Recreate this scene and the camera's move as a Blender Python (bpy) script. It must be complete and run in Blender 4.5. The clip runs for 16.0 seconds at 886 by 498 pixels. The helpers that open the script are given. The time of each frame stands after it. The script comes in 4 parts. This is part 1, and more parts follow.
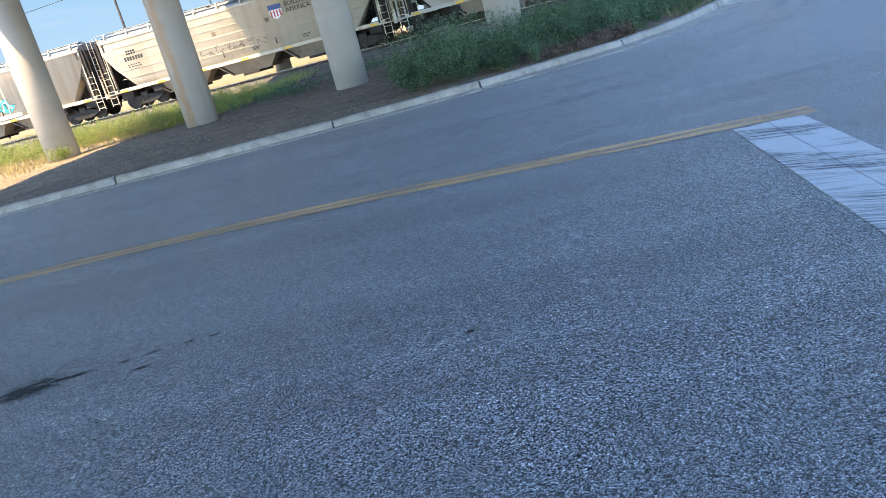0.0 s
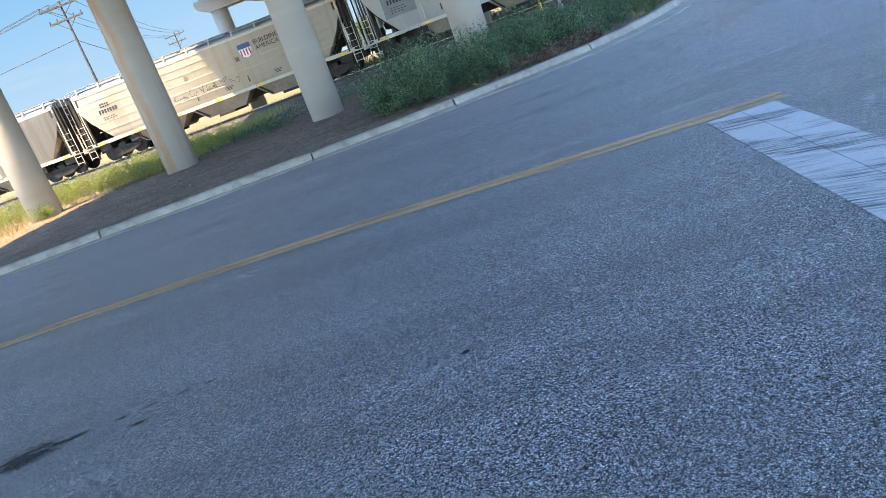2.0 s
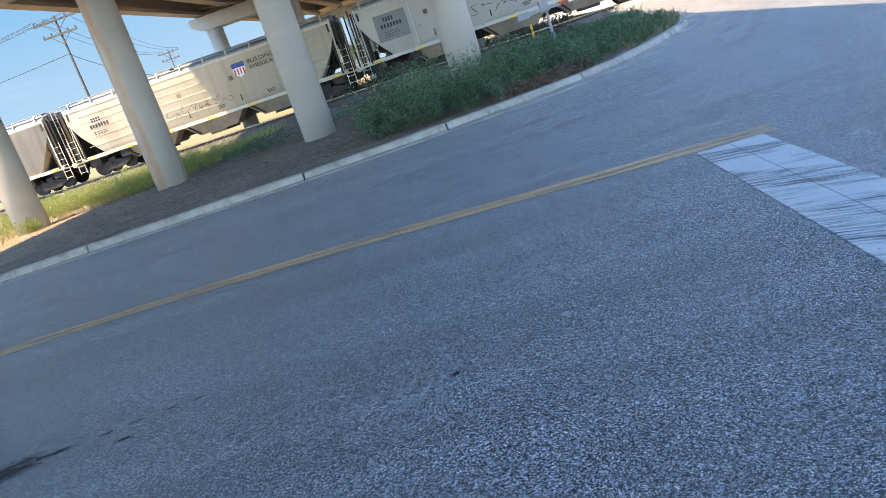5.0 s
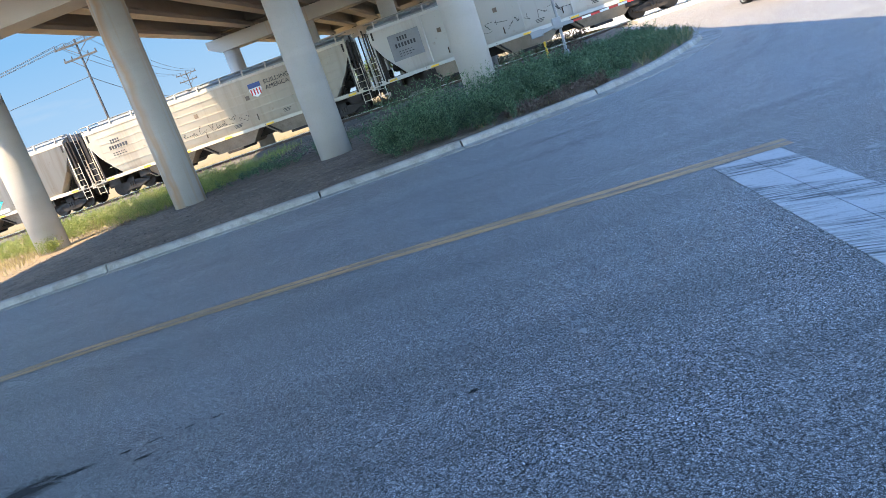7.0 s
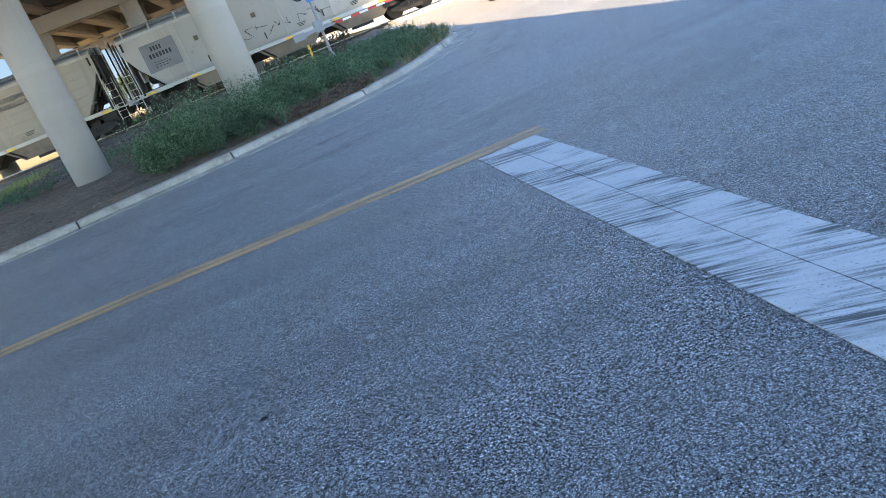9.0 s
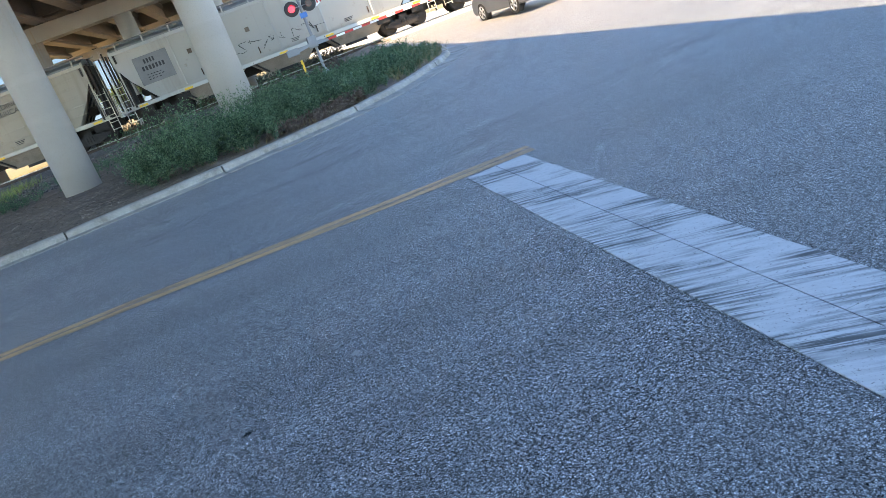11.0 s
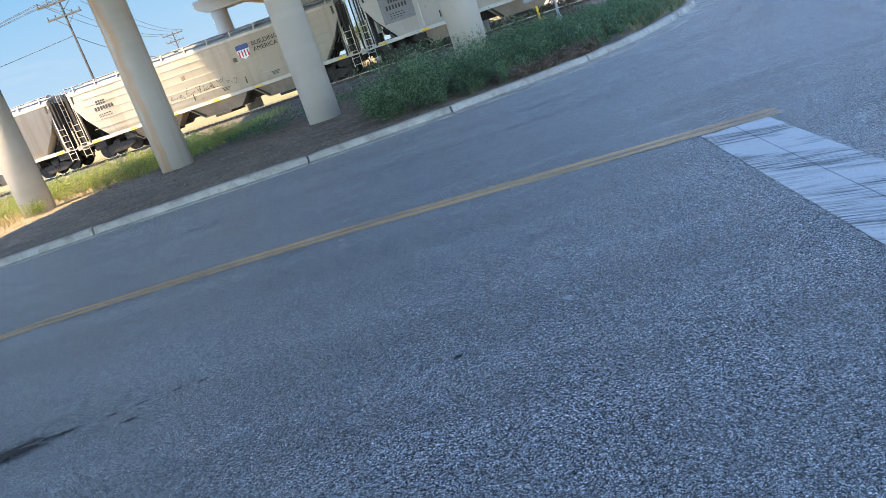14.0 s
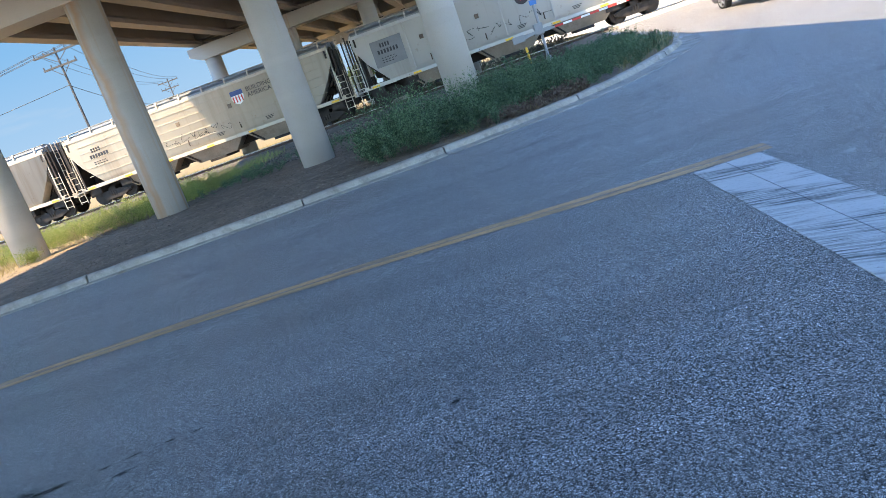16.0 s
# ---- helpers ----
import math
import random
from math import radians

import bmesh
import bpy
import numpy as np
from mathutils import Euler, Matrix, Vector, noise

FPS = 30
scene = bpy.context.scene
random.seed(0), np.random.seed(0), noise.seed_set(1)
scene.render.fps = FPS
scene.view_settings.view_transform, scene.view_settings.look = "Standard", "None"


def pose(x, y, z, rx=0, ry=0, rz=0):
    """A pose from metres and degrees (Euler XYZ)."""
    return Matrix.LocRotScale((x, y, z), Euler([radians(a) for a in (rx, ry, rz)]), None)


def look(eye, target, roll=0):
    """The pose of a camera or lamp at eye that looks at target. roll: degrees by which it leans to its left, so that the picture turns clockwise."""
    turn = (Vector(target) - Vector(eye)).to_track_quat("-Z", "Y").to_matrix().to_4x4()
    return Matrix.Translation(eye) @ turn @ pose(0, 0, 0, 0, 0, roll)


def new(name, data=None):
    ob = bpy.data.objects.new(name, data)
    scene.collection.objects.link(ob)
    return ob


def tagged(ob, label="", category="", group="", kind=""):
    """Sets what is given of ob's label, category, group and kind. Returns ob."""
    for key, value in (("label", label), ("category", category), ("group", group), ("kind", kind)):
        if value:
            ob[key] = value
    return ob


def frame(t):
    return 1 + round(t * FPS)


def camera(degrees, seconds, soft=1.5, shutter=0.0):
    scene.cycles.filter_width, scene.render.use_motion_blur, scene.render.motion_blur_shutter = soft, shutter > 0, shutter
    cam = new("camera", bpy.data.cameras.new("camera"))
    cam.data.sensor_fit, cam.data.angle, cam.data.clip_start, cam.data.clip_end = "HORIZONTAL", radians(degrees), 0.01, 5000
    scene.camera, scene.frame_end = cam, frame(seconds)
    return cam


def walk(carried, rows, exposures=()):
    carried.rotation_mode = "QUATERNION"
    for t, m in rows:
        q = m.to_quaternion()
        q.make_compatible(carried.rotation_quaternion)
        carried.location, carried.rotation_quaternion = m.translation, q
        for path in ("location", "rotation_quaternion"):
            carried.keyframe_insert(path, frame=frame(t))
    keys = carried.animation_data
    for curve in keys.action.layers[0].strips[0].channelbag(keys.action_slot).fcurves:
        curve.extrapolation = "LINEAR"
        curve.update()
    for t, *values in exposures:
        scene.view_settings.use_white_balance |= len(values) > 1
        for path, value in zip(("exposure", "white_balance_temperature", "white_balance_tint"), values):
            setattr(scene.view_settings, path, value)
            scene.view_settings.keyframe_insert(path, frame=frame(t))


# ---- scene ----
cam = camera(62.0, 16.0, soft=0.5)
PATH = [
    (0, (0.582, 0.074, 1.675), (0.222, 1.951, 1.085), -14.8),
    (0.5, (0.603, 0.087, 1.675), (0.289, 1.978, 1.104), -16.3),
    (1, (0.613, 0.099, 1.671), (0.319, 1.994, 1.104), -17.3),
    (1.5, (0.612, 0.092, 1.674), (0.305, 1.989, 1.118), -18.3),
    (2, (0.616, 0.107, 1.676), (0.289, 2.002, 1.126), -20.4),
    (2.5, (0.612, 0.109, 1.68), (0.28, 2.001, 1.124), -20.9),
    (3, (0.606, 0.116, 1.682), (0.309, 2.015, 1.129), -20.4),
    (3.5, (0.6, 0.109, 1.686), (0.357, 2.02, 1.148), -19.5),
    (4, (0.6, 0.092, 1.69), (0.361, 2.008, 1.168), -19.2),
    (6.3, (0.581, 0.049, 1.688), (0.251, 1.963, 1.211), -18.3),
    (6.5, (0.583, 0.057, 1.686), (0.257, 1.974, 1.216), -18.5),
    (7, (0.59, 0.058, 1.694), (0.286, 1.983, 1.246), -19.2),
    (7.5, (0.613, 0.079, 1.679), (0.371, 2.005, 1.194), -20.8),
    (8, (0.678, 0.143, 1.674), (0.64, 2.052, 1.077), -23.2),
    (8.5, (0.694, 0.185, 1.662), (0.864, 2.073, 1.024), -23.1),
    (8.7, (0.688, 0.181, 1.666), (0.891, 2.065, 1.027), -22.7),
    (10.8, (0.673, 0.124, 1.678), (0.906, 2.016, 1.075), -20.2),
    (11, (0.701, 0.133, 1.686), (0.964, 2.021, 1.082), -20.8),
    (11.5, (0.705, 0.136, 1.685), (1.004, 2.02, 1.085), -21.3),
    (12, (0.706, 0.141, 1.681), (0.978, 2.028, 1.075), -21.4),
    (12.5, (0.715, 0.151, 1.681), (0.977, 2.036, 1.067), -21.8),
    (13, (0.719, 0.156, 1.682), (0.972, 2.04, 1.059), -21.9),
    (13.5, (0.686, 0.143, 1.687), (0.783, 2.051, 1.095), -20.5),
    (14, (0.606, 0.061, 1.688), (0.303, 1.963, 1.147), -18.7),
    (14.5, (0.561, 0.049, 1.68), (-0.011, 1.882, 1.122), -18.2),
    (15, (0.57, 0.045, 1.686), (-0.013, 1.879, 1.141), -18.7),
    (15.5, (0.589, 0.044, 1.698), (0.114, 1.922, 1.2), -19.0),
    (16, (0.618, 0.092, 1.7), (0.356, 2.023, 1.253), -19.6),
]
# the film camera stops down and cools its picture a little when more sky comes into view
EXPOSURES = [(0, 2.4, 6550, 10), (3, 2.38, 6600, 10), (4.2, 2.36, 6600, 10), (6.4, 2.27, 6250, 10), (7, 2.24, 6100, 10), (7.7, 2.18, 5900, 10), (8, 2.27, 6150, 10), (8.3, 2.38, 6400, 10), (8.7, 2.38, 6750, 10), (11.5, 2.34, 6750, 10), (14.3, 2.37, 6650, 10), (15, 2.31, 6250, 10), (15.5, 2.26, 6080, 10), (16, 2.17, 6150, 10)]
walk(cam, [(t, look(eye, target, roll)) for t, eye, target, roll in PATH], EXPOSURES)

# ---- light ----
world = bpy.data.worlds.new("sky")
scene.world = world
world.use_nodes = True
wn = world.node_tree
sky = wn.nodes.new("ShaderNodeTexSky")
sky.sky_type, sky.sun_disc = "NISHITA", False
SUN = Vector((-0.375, -0.62, 1.0)).normalized()
sky.sun_elevation = math.asin(SUN.z)
sky.sun_rotation = math.atan2(SUN.x, SUN.y)
sky.air_density, sky.dust_density, sky.ozone_density = 1.0, 0.0, 3.5
wn.links.new(sky.outputs[0], wn.nodes["Background"].inputs[0])
wn.nodes["Background"].inputs[1].default_value = 0.15
sun = new("sun", bpy.data.lights.new("sun", "SUN"))
sun.data.energy, sun.data.angle, sun.data.color = 3.3, radians(0.53), (1.0, 0.77, 0.48)
sun.matrix_world = look((0, 0, 60), Vector((0, 0, 60)) - SUN)
scene.view_settings.exposure = 2.4


# ---- materials ----
class Nodes:
    """A small builder of node materials."""

    def __init__(self, name, rough=0.8, metal=0.0):
        self.m = bpy.data.materials.new(name)
        self.m.use_nodes = True
        self.t = self.m.node_tree
        self.b = self.t.nodes["Principled BSDF"]
        self.b.inputs["Roughness"].default_value = rough
        self.b.inputs["Metallic"].default_value = metal

    def add(self, kind, **inputs):
        n = self.t.nodes.new(kind)
        for k, v in inputs.items():
            key = k.replace("_", " ")
            if isinstance(v, bpy.types.NodeSocket):
                self.t.links.new(v, n.inputs[key])
            else:
                n.inputs[key].default_value = v
        return n

    def link(self, a, b):
        self.t.links.new(a, b)

    def coords(self, stretch=(1, 1, 1), local=False, turn=0.0):
        src = self.add("ShaderNodeTexCoord").outputs["Object"] if local else self.add("ShaderNodeNewGeometry").outputs["Position"]
        if turn:
            src = self.add("ShaderNodeMapping", Vector=src, Rotation=(0, 0, radians(turn))).outputs[0]
        return self.add("ShaderNodeMapping", Vector=src, Scale=stretch).outputs[0]

    def noise(self, scale, detail=4.0, rough=0.6, vec=None):
        n = self.add("ShaderNodeTexNoise", Scale=scale, Detail=detail, Roughness=rough)
        if vec is not None:
            self.link(vec, n.inputs["Vector"])
        return n.outputs["Fac"]

    def ramp(self, fac, *stops):
        n = self.add("ShaderNodeValToRGB", Fac=fac)
        e = n.color_ramp.elements
        while len(e) < len(stops):
            e.new(0.5)
        for el, (p, c) in zip(e, stops):
            el.position = p
            el.color = (c, c, c, 1) if isinstance(c, (int, float)) else (*c, 1)
        return n.outputs["Color"]

    def mix(self, fac, a, b, mode="MIX"):
        n = self.t.nodes.new("ShaderNodeMix")
        n.data_type, n.blend_type = "RGBA", mode
        for sock, v in ((n.inputs[0], fac), (n.inputs[6], a), (n.inputs[7], b)):
            if isinstance(v, bpy.types.NodeSocket):
                self.link(v, sock)
            elif isinstance(v, (int, float)):
                sock.default_value = v if sock == n.inputs[0] else (v, v, v, 1)
            else:
                sock.default_value = (*v, 1)
        return n.outputs[2]

    def color(self, c):
        self.link(c, self.b.inputs["Base Color"])

    def bump(self, height, strength=0.3, dist=0.01):
        n = self.add("ShaderNodeBump", Height=height, Strength=strength, Distance=dist)
        self.link(n.outputs[0], self.b.inputs["Normal"])

    def vary(self):
        """Random value of the object."""
        return self.add("ShaderNodeObjectInfo").outputs["Random"]


def surface(name, c1, c2, big=0.8, fine=30.0, rough=0.8, metal=0.0, bump=0.2, dist=0.005, stretch=(1, 1, 1), local=False, dirt=None, dirt_amount=0.5):
    """Two colours mixed at a large and a fine scale, with relief, and dirt where a third noise is high."""
    n = Nodes(name, rough, metal)
    v = n.coords(stretch, local)
    a = n.noise(big, 5, 0.6, v)
    f = n.noise(fine, 4, 0.7, v)
    both = n.mix(0.45, a, f)
    c = n.mix(n.ramp(both, (0.35, 0.0), (0.65, 1.0)), c1, c2)
    if dirt:
        d = n.noise(big * 2.3 + 0.1, 6, 0.7, v)
        c = n.mix(n.ramp(d, (1 - dirt_amount, 0.0), (1.1 - dirt_amount * 0.6, 0.85)), c, dirt)
    n.color(c)
    if bump:
        n.bump(f, bump, dist)
    return n.m


def plain(name, c, rough=0.6, metal=0.0):
    return surface(name, tuple(x * 0.85 for x in c), tuple(min(1, x * 1.12) for x in c), 1.5, 40, rough, metal, 0.08, 0.003, local=True)


def asphalt_material():
    """Chip seal: pale stones of about a centimetre in dark binder, with sunlit tan painted towards the crossing."""
    n = Nodes("chip_seal_asphalt", 0.42)
    # sheen brightens the road at low angles, where stone tops would hide the gaps
    n.b.inputs["Sheen Weight"].default_value = 0.15
    n.b.inputs["Sheen Roughness"].default_value = 0.5
    v = n.coords()
    jitter = n.add("ShaderNodeTexNoise", Vector=v, Scale=90.0, Detail=2.0)
    shift = n.add("ShaderNodeVectorMath")
    shift.operation = "MULTIPLY"
    shift.inputs[1].default_value = (0.011, 0.011, 0.0)
    n.link(jitter.outputs["Color"], shift.inputs[0])
    moved = n.add("ShaderNodeVectorMath")
    n.link(v, moved.inputs[0])
    n.link(shift.outputs[0], moved.inputs[1])
    w = moved.outputs[0]
    stone = n.add("ShaderNodeTexVoronoi", Vector=w, Scale=136.0)
    edge = n.add("ShaderNodeTexVoronoi", Vector=w, Scale=136.0)
    edge.feature = "DISTANCE_TO_EDGE"
    split = n.add("ShaderNodeSeparateColor", Color=stone.outputs["Color"])
    tone, lift = split.outputs[0], split.outputs[1]
    chips = n.ramp(tone, (0.0, (0.006, 0.007, 0.009)), (0.22, (0.06, 0.065, 0.073)), (0.4, (0.27, 0.285, 0.31)), (0.8, (0.43, 0.454, 0.49)), (1.0, (0.72, 0.745, 0.78)))
    gap = n.ramp(edge.outputs["Distance"], (0.02, 0.0), (0.17, 1.0))
    chips = n.mix(1.0, chips, gap, "MULTIPLY")
    # binder shows between clusters of stones
    clumps = n.ramp(n.noise(80, 5, 0.95, n.coords((1.0, 0.45, 1.0))), (0.4, 0.2), (0.46, 0.98), (0.62, 1.4))
    chips = n.mix(1.0, chips, clumps, "MULTIPLY")
    mottle = n.ramp(n.noise(26, 6, 1.0, n.coords((0.8, 0.36, 1.0))), (0.4, 0.76), (0.6, 1.24))
    chips = n.mix(1.0, chips, mottle, "MULTIPLY")
    coarse = n.ramp(n.noise(8, 6, 1.0, n.coords((0.9, 0.3, 1.0))), (0.4, 0.88), (0.6, 1.12))
    chips = n.mix(1.0, chips, coarse, "MULTIPLY")
    rows = n.ramp(n.noise(40, 4, 0.85, n.coords((1.0, 0.22, 1.0))), (0.4, 0.8), (0.6, 1.22))
    chips = n.mix(1.0, chips, rows, "MULTIPLY")
    specks = n.ramp(n.noise(9, 4, 0.8, v), (0.27, 0.2), (0.33, 1.0))
    chips = n.mix(1.0, chips, specks, "MULTIPLY")
    patch = n.ramp(n.noise(0.55, 3, 0.55, v), (0.3, 0.86), (0.7, 1.14))
    lanes = n.ramp(n.noise(1.0, 4, 0.6, n.coords((0.12, 1.3, 1.0))), (0.35, 0.78), (0.6, 1.08))
    c = n.mix(1.0, n.mix(1.0, chips, patch, "MULTIPLY"), lanes, "MULTIPLY")
    # warm tan painted in towards the crossing, in place of sunlit colour
    along = n.add("ShaderNodeSeparateXYZ", Vector=v).outputs["Y"]
    reach = n.add("ShaderNodeMapRange", Value=along)
    reach.inputs["From Min"].default_value, reach.inputs["From Max"].default_value = 11.0, 36.0
    sunlit_tan = n.mix(1.0, reach.outputs[0], n.ramp(n.noise(0.8, 5, 0.7, v), (0.3, 0.35), (0.65, 0.9)), "MULTIPLY")
    n.color(n.mix(sunlit_tan, c, n.mix(n.noise(30, 4, 0.8, v), (0.19, 0.16, 0.12), (0.4, 0.34, 0.26))))
    # binder in the gaps is dull, the worn stones are glossy
    gloss = n.mix(1.0, n.mix(1.0, gap, 0.95, "MULTIPLY"), clumps, "MULTIPLY")
    n.link(gloss, n.b.inputs["Specular IOR Level"])
    n.bump(n.mix(0.4, gap, lift), 0.6, 0.006)
    return n.m


def paint_material(name, c1, c2, streak, stretch, wear, turn=0.0):
    """Road paint worn through to the asphalt, with streaks along the traffic."""
    n = Nodes(name, 0.6)
    v = n.coords()
    s = n.coords(stretch, turn=turn)
    base = n.mix(n.noise(9, 5, 0.7, v), c1, c2)
    broad = n.ramp(n.noise(1.0, 3, 0.6, n.coords((0.9, 2.6, 1), turn=turn)), (0.43, 0.08), (0.55, 1.0))
    marks = n.ramp(n.noise(1.0, 6, 0.75, s), (0.44, 0.0), (0.56, 1.0))
    c = n.mix(n.mix(1.0, marks, broad, "MULTIPLY"), base, streak)
    chips = n.ramp(n.noise(70, 3, 0.8, v), (wear - 0.06, 1.0), (wear + 0.05, 0.0))
    c = n.mix(chips, c, (0.07, 0.07, 0.075))
    n.color(c)
    n.bump(n.noise(60, 3, 0.6, v), 0.35, 0.004)
    return n.m


ASPHALT = asphalt_material()
WHITE_BAR = paint_material("worn_white_thermoplastic", (0.49, 0.51, 0.53), (0.6, 0.61, 0.62), (0.08, 0.085, 0.09), (1.6, 30.0, 1), 0.36, 28.0)
YELLOW = paint_material("worn_yellow_paint", (0.68, 0.415, 0.2), (0.78, 0.52, 0.285), (0.42, 0.295, 0.19), (0.6, 9.0, 1), 0.43)
CURB = surface("weathered_curb_concrete", (0.24, 0.225, 0.2), (0.42, 0.395, 0.355), 1.6, 40, 0.95, 0, 0.6, 0.015, dirt=(0.12, 0.104, 0.086), dirt_amount=0.53)


def column_concrete(name, stained):
    n = Nodes(name, 0.85)
    v = n.coords()
    c = n.mix(n.noise(0.5, 5, 0.6, v), (0.38, 0.35, 0.31), (0.48, 0.45, 0.4))
    c = n.mix(n.ramp(n.noise(25, 4, 0.7, v), (0.3, 0.25), (0.5, 0.0)), c, (0.3, 0.27, 0.23))
    lo, hi = (0.5, 0.64) if stained else (0.66, 0.8)
    run = n.ramp(n.noise(1.0, 4, 0.6, n.coords((2.2, 2.2, 0.07))), (lo, 0.0), (hi, 0.8))
    c = n.mix(run, c, (0.4, 0.25, 0.13))
    if stained:
        # one long streak down the side that faces the road
        px = n.add("ShaderNodeSeparateXYZ", Vector=v).outputs["X"]
        wander = n.add("ShaderNodeMath", Value=n.noise(1.0, 5, 0.6, n.coords((0.3, 0.3, 0.8))))
        wander.operation = "MULTIPLY_ADD"
        wander.inputs[1].default_value = 0.5
        n.link(px, wander.inputs[2])
        shift = n.add("ShaderNodeMath", Value=wander.outputs[0])
        shift.operation = "ADD"
        shift.inputs[1].default_value = 10.7
        c = n.mix(n.ramp(shift.outputs[0], (0.36, 0.0), (0.5, 0.75), (0.58, 0.55), (0.74, 0.0)), c, (0.42, 0.24, 0.11))
    band = n.ramp(n.noise(1.0, 2, 0.5, n.coords((0.05, 0.05, 1.1))), (0.5, 0.0), (0.56, 0.16))
    n.color(n.mix(band, c, (0.3, 0.27, 0.24)))
    n.bump(n.noise(22, 4, 0.6, v), 0.12, 0.004)
    return n.m


CONCRETE = column_concrete("smooth_bridge_concrete", False)
RUSTED_CONCRETE = column_concrete("rust_streaked_concrete", True)
GIRDER = surface("girder_concrete", (0.27, 0.23, 0.18), (0.36, 0.31, 0.25), 0.4, 20, 0.9, 0, 0.12, 0.004, dirt=(0.24, 0.2, 0.16), dirt_amount=0.42)


def verge_soil():
    """Gravelly brown dirt; paler sand west of the bridge also paints in sunlit ground."""
    n = Nodes("dry_gravelly_dirt", 0.95)
    v = n.coords()
    a, f = n.noise(1.4, 5, 0.6, v), n.noise(26, 5, 0.75, v)
    lumps = n.noise(7, 5, 0.7, v)
    brown = n.mix(n.ramp(n.mix(0.5, a, f), (0.36, 0.0), (0.64, 1.0)), (0.085, 0.064, 0.048), (0.27, 0.2, 0.148))
    brown = n.mix(n.ramp(lumps, (0.36, 0.7), (0.5, 0.0)), brown, (0.06, 0.045, 0.034))
    sand = n.mix(f, (0.19, 0.14, 0.085), (0.33, 0.255, 0.165))
    west = n.add("ShaderNodeMath", Value=n.add("ShaderNodeSeparateXYZ", Vector=v).outputs["X"])
    west.operation = "MULTIPLY_ADD"
    west.inputs[1].default_value = -0.2
    n.link(n.mix(1.0, a, 1.0, "MULTIPLY"), west.inputs[2])
    n.color(n.mix(n.ramp(n.add("ShaderNodeMapRange", Value=west.outputs[0]).outputs[0], (0.0, 0.0), (1.0, 1.0)), brown, sand))
    n.t.nodes["Map Range"].inputs["From Min"].default_value = 2.7
    n.t.nodes["Map Range"].inputs["From Max"].default_value = 3.6
    n.bump(n.mix(0.4, f, lumps), 0.8, 0.03)
    return n.m


DIRT = verge_soil()
GROUND = surface("dry_ground", (0.19, 0.14, 0.065), (0.28, 0.21, 0.1), 0.12, 6, 0.95, 0, 0.4, 0.03, dirt=(0.15, 0.16, 0.06), dirt_amount=0.45)
BALLAST = surface("grey_ballast", (0.05, 0.045, 0.041), (0.18, 0.16, 0.145), 3.0, 14, 0.95, 0, 0.9, 0.05)
PALE_ROAD = surface("crossing_concrete", (0.46, 0.42, 0.36), (0.56, 0.51, 0.44), 0.5, 40, 0.9, 0, 0.2, 0.006, dirt=(0.34, 0.3, 0.26), dirt_amount=0.42)
RUST = surface("rusted_steel", (0.05, 0.034, 0.027), (0.11, 0.075, 0.056), 2.0, 40, 0.75, 0.4, 0.2)
# running gear darkened in its colour to match the shade under the cars
STEEL = surface("shade_dark_running_gear", (0.014, 0.012, 0.011), (0.045, 0.037, 0.031), 3.0, 40, 0.7, 0.3, 0.2, local=True)
SHINE = surface("polished_rail_head", (0.45, 0.43, 0.41), (0.6, 0.58, 0.56), 3.0, 60, 0.35, 0.9, 0.05)
TIE = surface("creosoted_tie", (0.05, 0.04, 0.032), (0.12, 0.1, 0.085), 2.0, 30, 0.95, 0, 0.4, stretch=(1, 6, 1))


def oil_material(rx, ry, cover=0.9):
    """Oil that thins out raggedly towards the rim of its patch."""
    n = Nodes("oil_stain", 0.8)
    n.color(n.mix(n.noise(60, 3, 0.6, n.coords()), (0.012, 0.012, 0.014), (0.05, 0.052, 0.057)))
    d = n.add("ShaderNodeVectorMath")
    d.operation = "LENGTH"
    n.link(n.coords((1 / rx, 1 / ry, 0), True), d.inputs[0])
    ragged = n.mix(0.55, n.ramp(d.outputs["Value"], (0.0, 1.0), (1.0, 0.0)), n.noise(9.0, 6, 0.75, n.coords((1, 2.0, 1))))
    n.link(n.ramp(ragged, (0.42, 0.0), (0.64, cover)), n.b.inputs["Alpha"])
    return n.m


SCUFF = plain("pale_scuff", (0.36, 0.37, 0.38), 0.7)
WOOD = surface("grey_pole_wood", (0.04, 0.038, 0.036), (0.085, 0.08, 0.075), 2.0, 30, 0.9, 0, 0.3, stretch=(6, 6, 0.6))
WIRE = plain("black_wire", (0.02, 0.02, 0.022), 0.6)
RUBBER = plain("black_tyre", (0.02, 0.02, 0.021), 0.85)
ALLOY = plain("silver_alloy", (0.45, 0.46, 0.47), 0.35, 0.8)
GREY_PAINT = plain("grey_car_paint", (0.16, 0.17, 0.19), 0.3, 0.4)
SIGNAL_GREY = plain("aluminium_paint", (0.27, 0.28, 0.29), 0.6, 0.15)
BLACK = plain("black_enamel", (0.02, 0.02, 0.022), 0.5)
WHITE = plain("white_reflective", (0.78, 0.78, 0.77), 0.5)
RED = plain("red_reflective", (0.55, 0.04, 0.03), 0.5)
BLUE = plain("blue_sign", (0.06, 0.2, 0.55), 0.5)
AMBER = plain("yellow_plastic", (0.75, 0.45, 0.03), 0.5)


